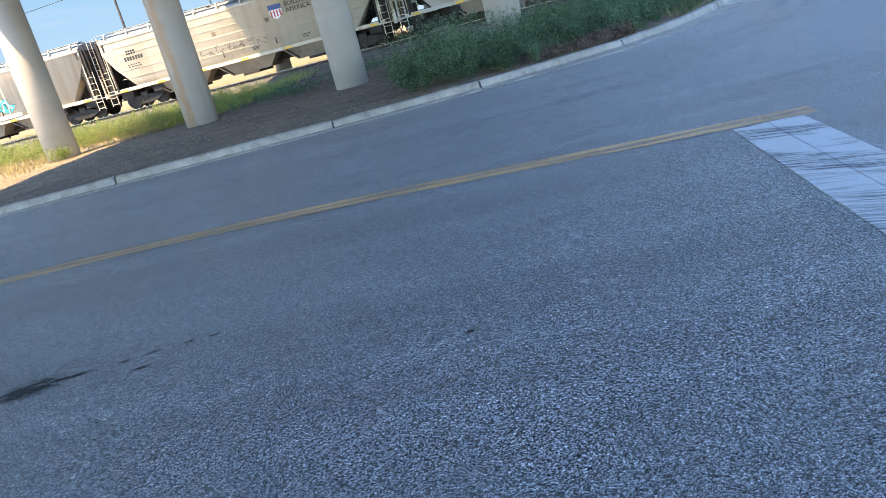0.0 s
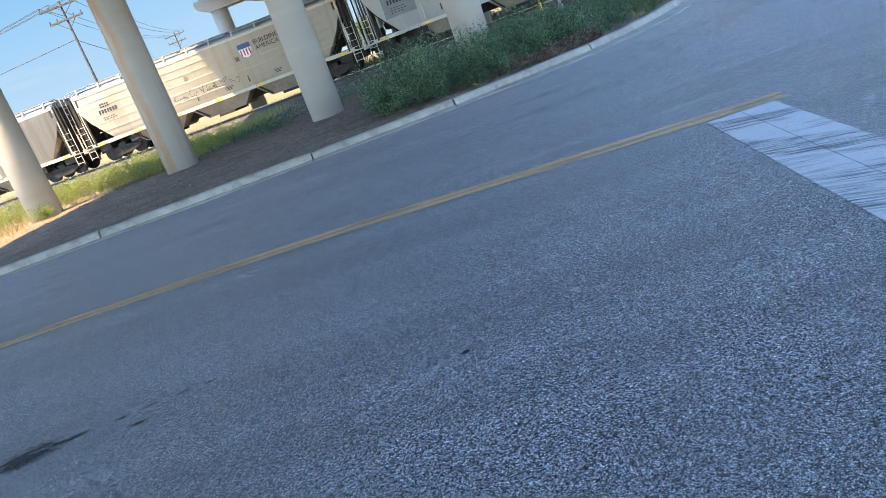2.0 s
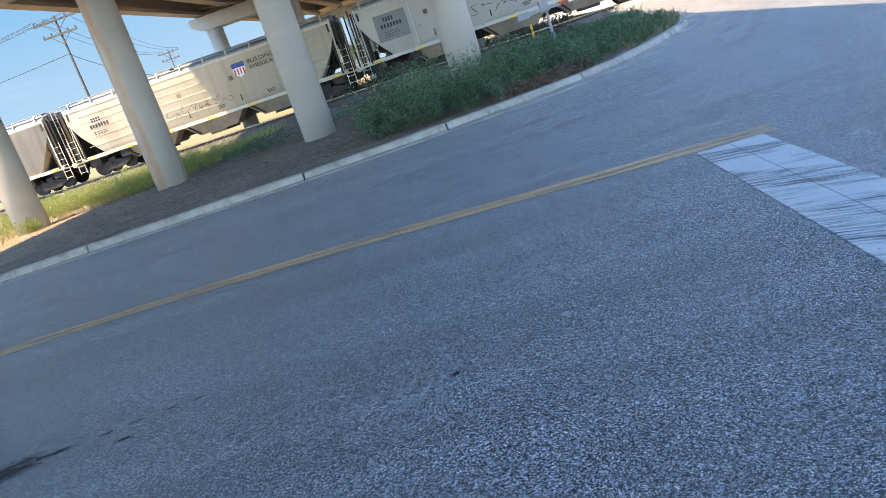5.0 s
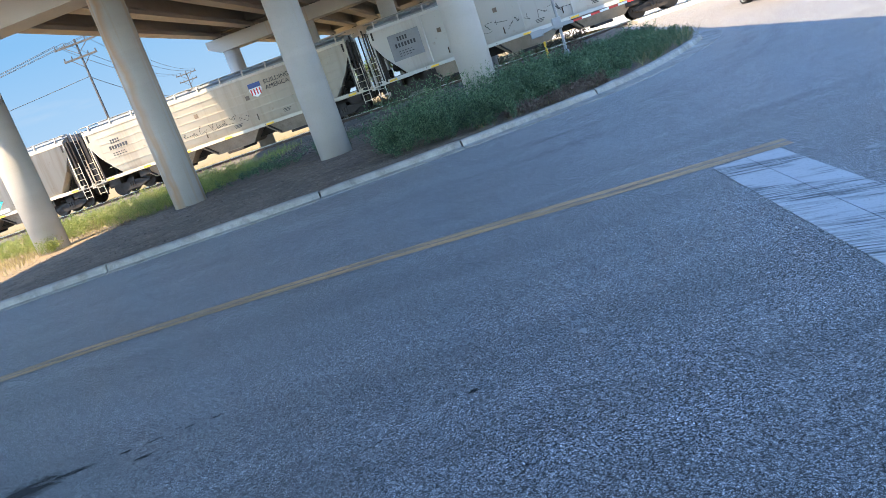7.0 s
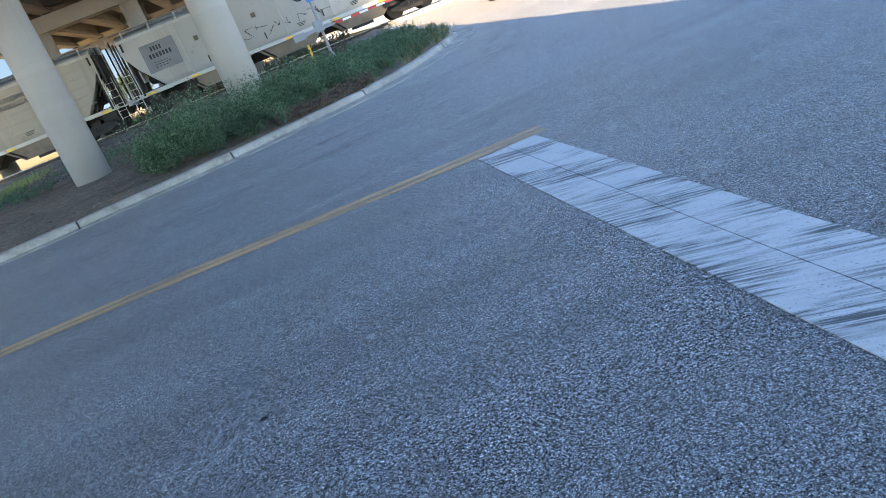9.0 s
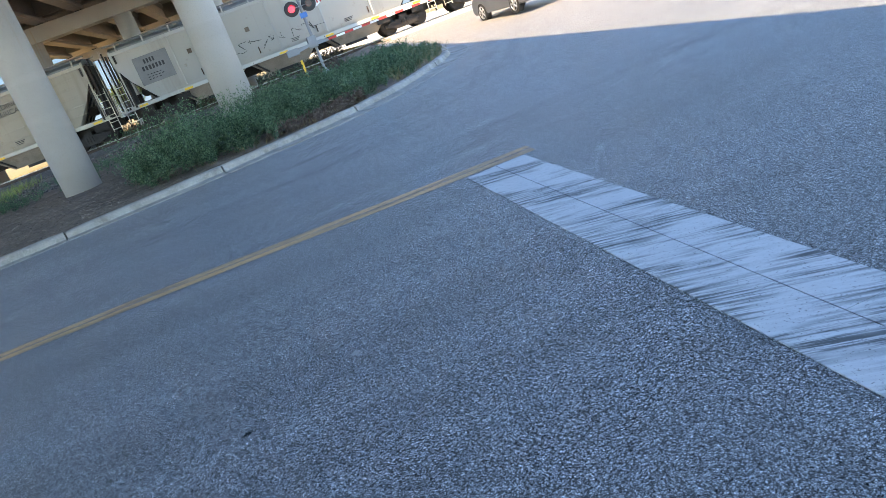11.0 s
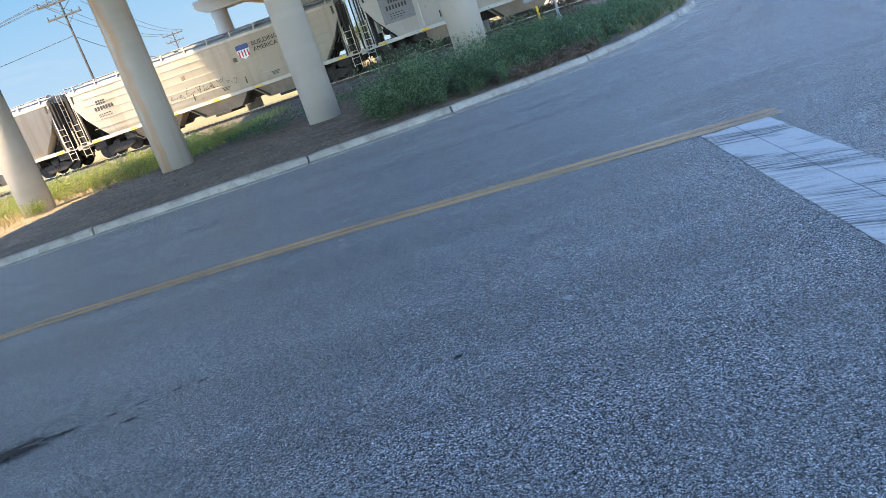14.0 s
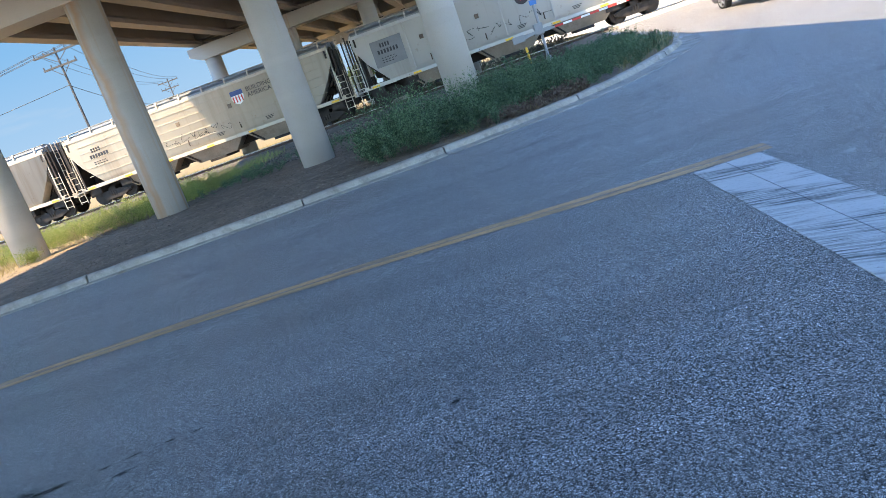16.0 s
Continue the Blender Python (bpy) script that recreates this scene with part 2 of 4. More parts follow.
def foliage(name, c1, c2, c3):
    n = Nodes(name, 0.6)
    r = n.add("ShaderNodeNewGeometry").outputs["Random Per Island"]
    c = n.ramp(r, (0.0, c1), (0.55, c2), (1.0, c3))
    patch = n.ramp(n.noise(0.9, 3, 0.5, n.coords()), (0.35, 0.7), (0.65, 1.25))
    n.color(n.mix(1.0, c, patch, "MULTIPLY"))
    n.b.inputs["Subsurface Weight"].default_value = 0.0
    tr = n.add("ShaderNodeBsdfTranslucent")
    n.link(n.mix(1.0, c, (0.9, 1.0, 0.4), "MULTIPLY"), tr.inputs["Color"])
    ms = n.add("ShaderNodeMixShader", Fac=0.22)
    n.link(n.b.outputs[0], ms.inputs[1])
    n.link(tr.outputs[0], ms.inputs[2])
    out = [x for x in n.t.nodes if x.type == "OUTPUT_MATERIAL"][0]
    n.link(ms.outputs[0], out.inputs[0])
    return n.m


def stone_material(name, c1, c2, c3):
    n = Nodes(name, 0.9)
    n.color(n.ramp(n.add("ShaderNodeNewGeometry").outputs["Random Per Island"], (0, c1), (0.6, c2), (1, c3)))
    return n.m


WEED = foliage("weed_leaves", (0.01, 0.032, 0.016), (0.06, 0.13, 0.066), (0.23, 0.33, 0.19))
GRASS = foliage("green_grass", (0.1, 0.15, 0.03), (0.22, 0.27, 0.06), (0.4, 0.4, 0.14))
TAN = foliage("tan_weeds", (0.14, 0.13, 0.06), (0.27, 0.24, 0.12), (0.42, 0.36, 0.2))
STRAW = foliage("dry_grass", (0.2, 0.15, 0.06), (0.34, 0.26, 0.11), (0.45, 0.37, 0.19))
TREE = foliage("far_tree_leaves", (0.06, 0.09, 0.03), (0.11, 0.15, 0.05), (0.2, 0.23, 0.09))


# ---- mesh helpers ----
def mesh_object(name, verts, faces, material, parent=None, smooth=False):
    me = bpy.data.meshes.new(name)
    me.from_pydata([tuple(v) for v in verts], [], [tuple(f) for f in faces])
    me.materials.append(material)
    if smooth:
        me.polygons.foreach_set("use_smooth", [True] * len(me.polygons))
    ob = new(name, me)
    ob.parent = parent
    return ob


def part(name, bm, material, parent, label=""):
    me = bpy.data.meshes.new(name)
    bmesh.ops.recalc_face_normals(bm, faces=bm.faces)
    bm.to_mesh(me)
    bm.free()
    me.materials.append(material)
    ob = new(name, me)
    ob.parent = parent
    if label:
        tagged(ob, label)
    return ob


def box(bm, x0, x1, y0, y1, z0, z1, bevel=0.0):
    m = Matrix.Translation(((x0 + x1) / 2, (y0 + y1) / 2, (z0 + z1) / 2)) @ Matrix.Diagonal((x1 - x0, y1 - y0, z1 - z0, 1))
    vs = bmesh.ops.create_cube(bm, size=1, matrix=m)["verts"]
    if bevel:
        es = list({e for v in vs for e in v.link_edges})
        bmesh.ops.bevel(bm, geom=es, offset=bevel, segments=2, affect="EDGES", profile=0.5)
    return bm


def tube(bm, a, b, r, r2=None, n=10):
    a, b = Vector(a), Vector(b)
    d = b - a
    m = Matrix.Translation((a + b) / 2) @ d.to_track_quat("Z", "Y").to_matrix().to_4x4()
    bmesh.ops.create_cone(bm, cap_ends=True, segments=n, radius1=r, radius2=r if r2 is None else r2, depth=d.length, matrix=m)
    return bm


def prism(bm, outline, axis, lo, hi):
    """A closed outline of 2D points pushed along an axis ('x' or 'y')."""
    def at(p, v):
        return (v, p[0], p[1]) if axis == "x" else (p[0], v, p[1])
    lower = [bm.verts.new(at(p, lo)) for p in outline]
    upper = [bm.verts.new(at(p, hi)) for p in outline]
    bm.faces.new(lower)
    bm.faces.new(upper[::-1])
    k = len(outline)
    for i in range(k):
        bm.faces.new((lower[i], lower[(i + 1) % k], upper[(i + 1) % k], upper[i]))
    return bm


def empty(name, label, category, group="", kind="", at=(0, 0, 0), turn=0.0):
    ob = new(name)
    ob.matrix_world = pose(*at, 0, 0, turn)
    return tagged(ob, label, category, group, kind)


def B():
    return bmesh.new()


# ---- the ground ----
def rise(y):
    """Height of the ground: level road, a faint slope past the centre line, then a ramp up to the track."""
    return 0.185 * min(max((y - 8.0) / 17.0, 0.0), 1.0) + 0.535 * min(max((y - 25.0) / 14.0, 0.0), 1.0)


CURVE = [(-70, 2.6), (-40, 8.4), (-19.5, 11.95), (-10.6, 13.52), (-8.25, 13.95), (-5.4, 14.32), (-3.68, 14.6), (-0.75, 15.3), (0.3, 15.7), (1.55, 16.2), (2.4, 16.72), (3.2, 17.38), (4.0, 18.3), (5.02, 19.9), (5.68, 21.15), (6.05, 22.2), (6.27, 23.3), (6.35, 24.6)]


def smooth_curve(points, step):
    """Even points along a polyline whose corners are rounded off by a spline."""
    out = []
    p = [Vector(q) for q in points]
    p = [2 * p[0] - p[1]] + p + [2 * p[-1] - p[-2]]
    for i in range(1, len(p) - 2):
        n = max(2, int((p[i + 1] - p[i]).length / step))
        for k in range(n):
            t = k / n
            out.append(0.5 * (2 * p[i] + (p[i + 1] - p[i - 1]) * t + (2 * p[i - 1] - 5 * p[i] + 4 * p[i + 1] - p[i + 2]) * t * t + (3 * p[i] - p[i - 1] - 3 * p[i + 1] + p[i + 2]) * t ** 3))
    out.append(p[-2])
    return out


EDGE = smooth_curve(CURVE, 0.4)


def curb_y(x):
    for a, b in zip(EDGE, EDGE[1:]):
        if a.x <= x <= b.x:
            return a.y + (b.y - a.y) * (x - a.x) / max(1e-6, b.x - a.x)
    return EDGE[0].y if x < EDGE[0].x else 39.0


def sheet(name, xs, ys, height, material):
    verts = [(x, y, height(x, y)) for y in ys for x in xs]
    w = len(xs)
    faces = [(j * w + i, j * w + i + 1, (j + 1) * w + i + 1, (j + 1) * w + i) for j in range(len(ys) - 1) for i in range(w - 1)]
    return mesh_object(name, verts, faces, material, None, True)


def spread(*stops):
    out = []
    for a, b, n in stops:
        out += [a + (b - a) * i / n for i in range(n)]
    return out + [stops[-1][1]]


ground = sheet("ground", spread((-3000, -200, 6), (-200, 200, 20), (200, 3000, 6)), spread((-3000, -60, 6), (-60, 16, 6), (16, 39, 6), (39, 200, 12), (200, 4000, 6)), lambda x, y: rise(y) - (0.6 if 15 < y < 62 else 0.06), GROUND)
tagged(ground, "dry grassy ground reaching the horizon", "ground", kind="structure")
road = sheet("road", spread((-90, 70, 60)), spread((-40, 8, 10), (8, 23.2, 12)), lambda x, y: rise(y), ASPHALT)
road_north = sheet("road_north", spread((6.0, 70, 40)), spread((23.2, 25, 2), (25, 39.2, 8)), lambda x, y: rise(y), ASPHALT)
tagged(road_north, "grey asphalt road climbing to the railway crossing", "road", kind="structure")
tagged(road, "grey chip-seal asphalt road in bridge shade", "road", kind="structure")

# verge: raised dirt between the curb and the track
def verge_height(x, y):
    swale = 0.0
    if y > 23.7:
        t = min(1.0, (y - 23.7) / 4.0)
        swale = (rise(y) + 0.13 - (0.27 if y < 32 else 0.27 + 0.035 * (y - 32))) * t * t * (3 - 2 * t)
        swale *= min(1.0, max(0.0, (6.3 - x) / 3.0))
    return rise(y) + 0.13 - swale + 0.035 * noise.noise((x * 0.5, y * 0.5, 0.3)) + 0.015 * noise.noise((x * 2.1, y * 2.1, 4.0))


vx = spread((-70, -20, 30), (-20, 6.28, 90))
vv = [0.0, 0.01, 0.03, 0.06] + spread((0.1, 1.0, 44))
verts, faces = [], []
for v in vv:
    for x in vx:
        y0 = curb_y(x) + 0.2
        y = y0 + (39.0 - y0) * v
        verts.append((x, y, rise(y0) + 0.13 if v == 0 else verge_height(x, y)))
w = len(vx)
faces = [(j * w + i, j * w + i + 1, (j + 1) * w + i + 1, (j + 1) * w + i) for j in range(len(vv) - 1) for i in range(w - 1)]
verge = mesh_object("verge", verts, faces, DIRT, None, True)
tagged(verge, "bare brown dirt verge with gravel and litter", "verge", kind="structure")

# curb with its gutter, cast in lengths
curb = empty("curb", "weathered concrete curb with gutter pan", "curb", kind="structure")
PROFILE = [(-0.2, 0.008), (-0.1, 0.012), (-0.02, 0.03), (0.0, 0.12), (0.03, 0.15), (0.07, 0.158), (0.17, 0.158), (0.19, 0.14), (0.19, -0.05), (-0.2, -0.05)]
JOINTS = [-12.4,  -8.3, -3.73, -0.73, 2.3, 5.05, 6.05, 6.35]
for a, b in zip(JOINTS, JOINTS[1:]):
    pts = [p for p in EDGE if a + 0.018 < p.x < b - 0.018]
    ends = []
    for x in (a + 0.018, b - 0.018):
        x = min(x, 6.34)
        ends.append(Vector((x, curb_y(x))))
    pts = [ends[0]] + [p for p in pts if (p - ends[0]).length > 0.05 and (p - ends[1]).length > 0.05] + [ends[1]]
    bm = B()
    rings = []
    jig = random.uniform(-0.012, 0.012)
    for i, p in enumerate(pts):
        d = (pts[min(i + 1, len(pts) - 1)] - pts[max(i - 1, 0)]).normalized()
        n = Vector((-d.y, d.x))
        chip = 0.016 * noise.noise((p.x * 1.7, p.y * 1.7, 2.0)) + 0.012 * noise.noise((p.x * 5.3, p.y * 5.3, 6.0))
        pan = 0.2 + 0.38 * min(1.0, max(0.0, (p.x + 3.0) / 5.0))
        rings.append([bm.verts.new((p.x + n.x * u, p.y + n.y * u, rise(p.y) + z + (jig + chip if z > 0.1 else 0))) for u, z in [(-pan if u == -0.2 else u, z) for u, z in PROFILE]])
    k = len(PROFILE)
    for r, q in zip(rings, rings[1:]):
        for i in range(k):
            bm.faces.new((r[i], r[(i + 1) % k], q[(i + 1) % k], q[i]))
    bm.faces.new(rings[0])
    bm.faces.new(rings[-1][::-1])
    part("curb_length", bm, CURB, curb)

# sandy shoulder west of the end of the curb
SAND = surface("pale_sandy_dirt", (0.34, 0.27, 0.19), (0.46, 0.38, 0.28), 0.9, 22, 0.95, 0, 0.5, 0.015, dirt=(0.25, 0.19, 0.13), dirt_amount=0.42)
verts = []
sand_xs = spread((-70, -20, 30), (-20, -12.3, 30))
for x in sand_xs:
    for u, h in ((-0.45 + 0.15 * noise.noise((x * 2.1, 0, 9.0)), 0.003), (-0.15, 0.045), (0.1, 0.11), (0.5, 0.15)):
        y = curb_y(x) + u
        verts.append((x, y, rise(y) + h))
shoulder = mesh_object("shoulder", verts, [(i * 4 + k, (i + 1) * 4 + k, (i + 1) * 4 + k + 1, i * 4 + k + 1) for i in range(len(sand_xs) - 1) for k in range(3)], SAND, None, True)
tagged(shoulder, "pale sandy shoulder between the road and the dry grass", "shoulder", kind="structure")

# double yellow line
LINE = [(-60, 1.2), (-30, 5.2), (-12, 7.0), (-7.4, 7.45), (-4.7, 7.78), (-1.4, 7.76), (2.0, 7.46), (2.95, 7.4)]
line = smooth_curve(LINE, 0.25)
centre_line = empty("centre_line", "faded double yellow centre line", "road marking", kind="structure")
for off in (-0.088, 0.088):
    verts, faces = [], []
    for i, p in enumerate(line):
        d = (line[min(i + 1, len(line) - 1)] - line[max(i - 1, 0)]).normalized()
        n = Vector((-d.y, d.x))
        wob = 0.012 * noise.noise((p.x * 1.3, off * 9, 1.0))
        for u in (-0.073, 0.073):
            q = p + n * (off + u + wob)
            verts.append((q.x, q.y, 0.005))
    faces = [(2 * i, 2 * i + 2, 2 * i + 3, 2 * i + 1) for i in range(len(line) - 1)]
    mesh_object("stripe", verts, faces, YELLOW, centre_line)

# stop bar of two rows of panels
stop_bar = empty("stop_bar", "worn white stop bar with black tyre streaks", "road marking", kind="structure")
for row, (x0, x1, shift) in enumerate(((2.175, 2.487, 0.0), (2.493, 2.80, 0.42))):
    y = 7.22
    while y > 0.3:
        length = 0.62 + shift if y == 7.22 else 0.915
        bm = B()
        box(bm, x0, x1, y - length + 0.004, y, 0.0, 0.006 + 0.001 * random.random())
        part("panel", bm, WHITE_BAR, stop_bar)
        y -= length

# oil stain and tar marks
def stain(name, cx, cy, rx, ry, turn, label):
    verts = [(0, 0, 0)]
    n = 48
    for i in range(n):
        a = 2 * math.pi * i / n
        r = 1.0 + 0.2 * noise.noise((math.cos(a) * 1.6 + cx, math.sin(a) * 1.6 + cy, 0.0))
        verts.append((math.cos(a) * rx * r, math.sin(a) * ry * r, 0))
    ob = mesh_object(name, verts, [(0, 1 + i, 1 + (i + 1) % n) for i in range(n)], oil_material(rx, ry, 0.9 if rx > 0.15 or rx < 0.07 else 0.6))
    ob.matrix_world = pose(cx, cy, rise(cy) + 0.0045, 0, 0, turn)
    return tagged(ob, label, "stain", kind="structure")


stain("oil_stain", -3.22, 4.14, 0.44, 0.27, 19, "black oil stain on grey asphalt")
stain("oil_stain", -2.93, 4.24, 0.26, 0.06, 12, "black oil stain on grey asphalt")
for sx, sy, sr in ((-2.59, 4.33, 0.1), (-2.4, 4.4, 0.09), (-2.37, 4.16, 0.13), (-2.16, 4.47, 0.08), (-1.98, 4.51, 0.09), (-3.55, 3.95, 0.1), (1.56, 1.97, 0.035), (2.0, 2.52, 0.03)):
    stain("oil_stain", sx, sy, sr, sr * 0.42, 20, "small black tar spot on asphalt")
stain("oil_stain", -0.098, 3.792, 0.06, 0.045, 20, "small black tar spot on asphalt")
pebble = mesh_object("paint_spot", [(0, 0, 0.006)] + [(0.036 * math.cos(a) * random.uniform(0.6, 1.1), 0.034 * math.sin(a) * random.uniform(0.6, 1.1), 0.003) for a in spread((0, 5.7, 10))], [(0, 1 + i, 1 + (i + 1) % 11) for i in range(11)], SCUFF)
pebble.location = (0.563, 4.202, 0.003)
tagged(pebble, "pale spot on the asphalt", "stain", kind="structure")

# faint tyre marks sweeping round the corner
def tyre_mark(points, wide):
    n = Nodes("rubber_smear", 0.8)
    n.color(n.mix(n.noise(20, 3, 0.6, n.coords()), (0.05, 0.052, 0.056), (0.1, 0.102, 0.108)))
    a = n.ramp(n.noise(4.0, 6, 0.75, n.coords()), (0.45, 0.0), (0.7, 0.26))
    n.link(a, n.b.inputs["Alpha"])
    path = smooth_curve(points, 0.3)
    verts = []
    for i, p in enumerate(path):
        d = (path[min(i + 1, len(path) - 1)] - path[max(i - 1, 0)]).normalized()
        for u in (-1, 1):
            q = p + Vector((-d.y, d.x)) * u * wide * (0.7 + 0.3 * noise.noise((p.x, p.y, u)))
            verts.append((q.x, q.y, rise(q.y) + 0.004))
    ob = mesh_object("tyre_mark", verts, [(2 * i, 2 * i + 2, 2 * i + 3, 2 * i + 1) for i in range(len(path) - 1)], n.m)
    return tagged(ob, "faint dark tyre mark on asphalt", "stain", kind="structure")


tyre_mark([(-4, 12.9), (0, 13.3), (3.46, 14.5), (4.6, 15.7), (5.9, 18.0), (6.9, 21)], 0.16)
tyre_mark([(-2, 12.0), (1.5, 12.8), (4.26, 14.7), (5.2, 16.3), (6.4, 18.7), (7.3, 22)], 0.13)
tyre_mark([(-6, 10.9), (-2, 11.1), (2, 11.6), (4.4, 13.9), (5.9, 16.2), (7.4, 20)], 0.2)
stain("tar_spot", 5.43, 12.72, 0.1, 0.07, 30, "small black tar spot on asphalt")
spot = mesh_object("paint_spot", [(0, 0, 0.0032)] + [(0.06 * math.cos(a) * random.uniform(0.5, 1.1), 0.05 * math.sin(a) * random.uniform(0.6, 1.1), 0.003) for a in spread((0, 5.7, 10))], [(0, 1 + i, 1 + (i + 1) % 11) for i in range(11)], SCUFF)
spot.location = (3.21, 6.3, 0.002)
tagged(spot, "pale scuff on the asphalt", "stain", kind="structure")

# ---- overpass ----
bridge = empty("overpass_bridge", "pale concrete highway overpass on round columns", "bridge")
COLS = (-15.4, -10.3, -5.2, -0.25)
DIA = 1.04
CAP_Z, SOFFIT, TOP = 7.1, 8.0, 9.45
X0, X1 = -17.3, 3.25


def bent(y, cols, base):
    for x in cols:
        bm = B()
        tube(bm, (x, y, base(x, y) - 0.4), (x, y, CAP_Z + 0.02), DIA / 2, n=48)
        rusty = y < 30 and x == COLS[1]
        ob = part("column", bm, RUSTED_CONCRETE if rusty else CONCRETE, bridge, "column with an orange rust streak" if rusty else "")
        for p in ob.data.polygons:
            p.use_smooth = abs(p.normal.z) < 0.5
    bm = B()
    prism(bm, [(-16.6, CAP_Z + 0.35), (-15.9, CAP_Z), (1.2, CAP_Z), (2.0, CAP_Z + 0.35), (2.0, SOFFIT - 0.07), (-16.6, SOFFIT - 0.07)], "y", y - 0.6, y + 0.6)
    part("bent_cap", bm, CONCRETE, bridge)


BENTS = (-3.0, 22.8, 47.0, 71.0)
bent(22.8, COLS, verge_height)
bent(47.0, COLS, lambda x, y: rise(y) - 0.6)
bent(71.0, COLS, lambda x, y: rise(y) - 0.6)
GX = [-15.9 + 2.18 * i for i in range(9)]
for y0, y1 in zip(BENTS, BENTS[1:]):
    for gx in GX:
        bm = B()
        prism(bm, [(gx - 0.28, SOFFIT), (gx + 0.28, SOFFIT), (gx + 0.28, SOFFIT + 0.18), (gx + 0.09, SOFFIT + 0.36), (gx + 0.09, TOP - 0.4), (gx + 0.26, TOP - 0.22), (gx + 0.26, TOP - 0.001), (gx - 0.26, TOP - 0.001), (gx - 0.26, TOP - 0.22), (gx - 0.09, TOP - 0.4), (gx - 0.09, SOFFIT + 0.36), (gx - 0.28, SOFFIT + 0.18)], "y", y0 + 0.06, y1 - 0.06)
        part("girder", bm, GIRDER, bridge)
        for yb in (y0 + 0.3, y1 - 0.3):
            bm = B()
            box(bm, gx - 0.2, gx + 0.2, yb - 0.14, yb + 0.14, SOFFIT - 0.07, SOFFIT)
            part("bearing_pad", bm, BLACK, bridge)
    for yd in (y0 + 0.5, y1 - 0.5):
        for ga, gb in zip(GX, GX[1:]):
            bm = B()
            box(bm, ga + 0.1, gb - 0.1, yd - 0.12, yd + 0.12, SOFFIT + 0.3, TOP)
            part("diaphragm", bm, GIRDER, bridge)
bm = B()
box(bm, X0, X1, -40, 110, TOP, TOP + 0.22)
part("deck", bm, GIRDER, bridge)
for x, s in ((X0, 1), (X1, -1)):
    bm = B()
    prism(bm, [(x, TOP + 0.22), (x + 0.4 * s, TOP + 0.22), (x + 0.25 * s, TOP + 0.5), (x + 0.2 * s, TOP + 1.1), (x, TOP + 1.1)], "y", -40, 110)
    part("parapet", bm, CONCRETE, bridge)

# ---- track ----
RAIL, TRACK_Y = 0.88, 42.6
bed = []
for x in spread((-160, -60, 20), (-60, 40, 160), (40, 160, 20)):
    bed.append(x)
prof = [(-4.3, -0.24), (-3.3, -0.08), (-2.4, 0.04), (-1.7, 0.1), (0, 0.1), (1.7, 0.1), (2.6, 0.0), (3.6, -0.15)]
verts = [(x, TRACK_Y + u, 0.62 + z + 0.04 * noise.noise((x * 1.5, u * 1.5, 7))) for u, z in prof for x in bed]
w = len(bed)
faces = [(j * w + i, j * w + i + 1, (j + 1) * w + i + 1, (j + 1) * w + i) for j in range(len(prof) - 1) for i in range(w - 1)]
tagged(mesh_object("track_bed", verts, faces, BALLAST), "grey crushed-stone ballast bed of the railway", "ballast", kind="structure")
track = empty("railway_track", "rusty rails on dark wooden ties", "railway track", kind="structure", at=(0, TRACK_Y, 0))
RP = [(-0.07, 0), (0.07, 0), (0.07, 0.015), (0.012, 0.04), (0.012, 0.12), (0.036, 0.13), (0.036, 0.158), (-0.036, 0.158), (-0.036, 0.13), (-0.012, 0.12), (-0.012, 0.04), (-0.07, 0.015)]
for u in (-0.755, 0.755):
    bm = B()
    prism(bm, [(a + u, b + RAIL - 0.17) for a, b in RP], "x", -160, 160)
    rail = part("rail", bm, RUST, track)
    bm = B()
    box(bm, -160, 160, u - 0.034, u + 0.034, RAIL - 0.012, RAIL)
    part("rail_head", bm, SHINE, rail, "bright worn rail head")
bm = B()
box(bm, -0.11, 0.11, -1.3, 1.3, RAIL - 0.33, RAIL - 0.168, 0.01)
tie = part("tie", bm, TIE, track)
for i in range(1, 200):
    o = tie.copy()
    scene.collection.objects.link(o)
    o.location.x = -60 + i * 0.53
tie.location.x = -60
crossing = empty("crossing_panel", "pale concrete road crossing between the rails", "crossing", kind="structure")
for y0, y1 in ((38.6, 41.7), (41.95, 43.25), (43.5, 47.0)):
    bm = B()
    box(bm, 7.4, 24, y0, y1, 0.5, RAIL - 0.03, 0.01)
    part("panel", bm, PALE_ROAD, crossing)
tagged(sheet("road_beyond", spread((7.4, 24, 4)), spread((47.0, 160, 12)), lambda x, y: 0.83 - 0.11 * min(1, (y - 47) / 30), PALE_ROAD), "pale sunlit road beyond the railway", "road", kind="structure")


# ---- train ----
def car_paint(name, c, dirt, streaks=0.5):
    n = Nodes(name, 0.55)
    v = n.coords((1, 1, 1), True)
    c1 = n.mix(n.noise(0.6, 5, 0.6, v), tuple(x * 0.88 for x in c), c)
    run = n.ramp(n.noise(1.0, 5, 0.65, n.coords((1.6, 1, 0.12), True)), (1 - streaks, 0.0), (1.25 - streaks, 0.6))
    c2 = n.mix(run, c1, dirt)
    spots = n.ramp(n.noise(2.2, 7, 0.75, v), (0.6, 0.0), (0.72, 0.8))
    n.color(n.mix(spots, c2, dirt))
    n.bump(n.noise(30, 3, 0.5, v), 0.05, 0.003)
    return n.m


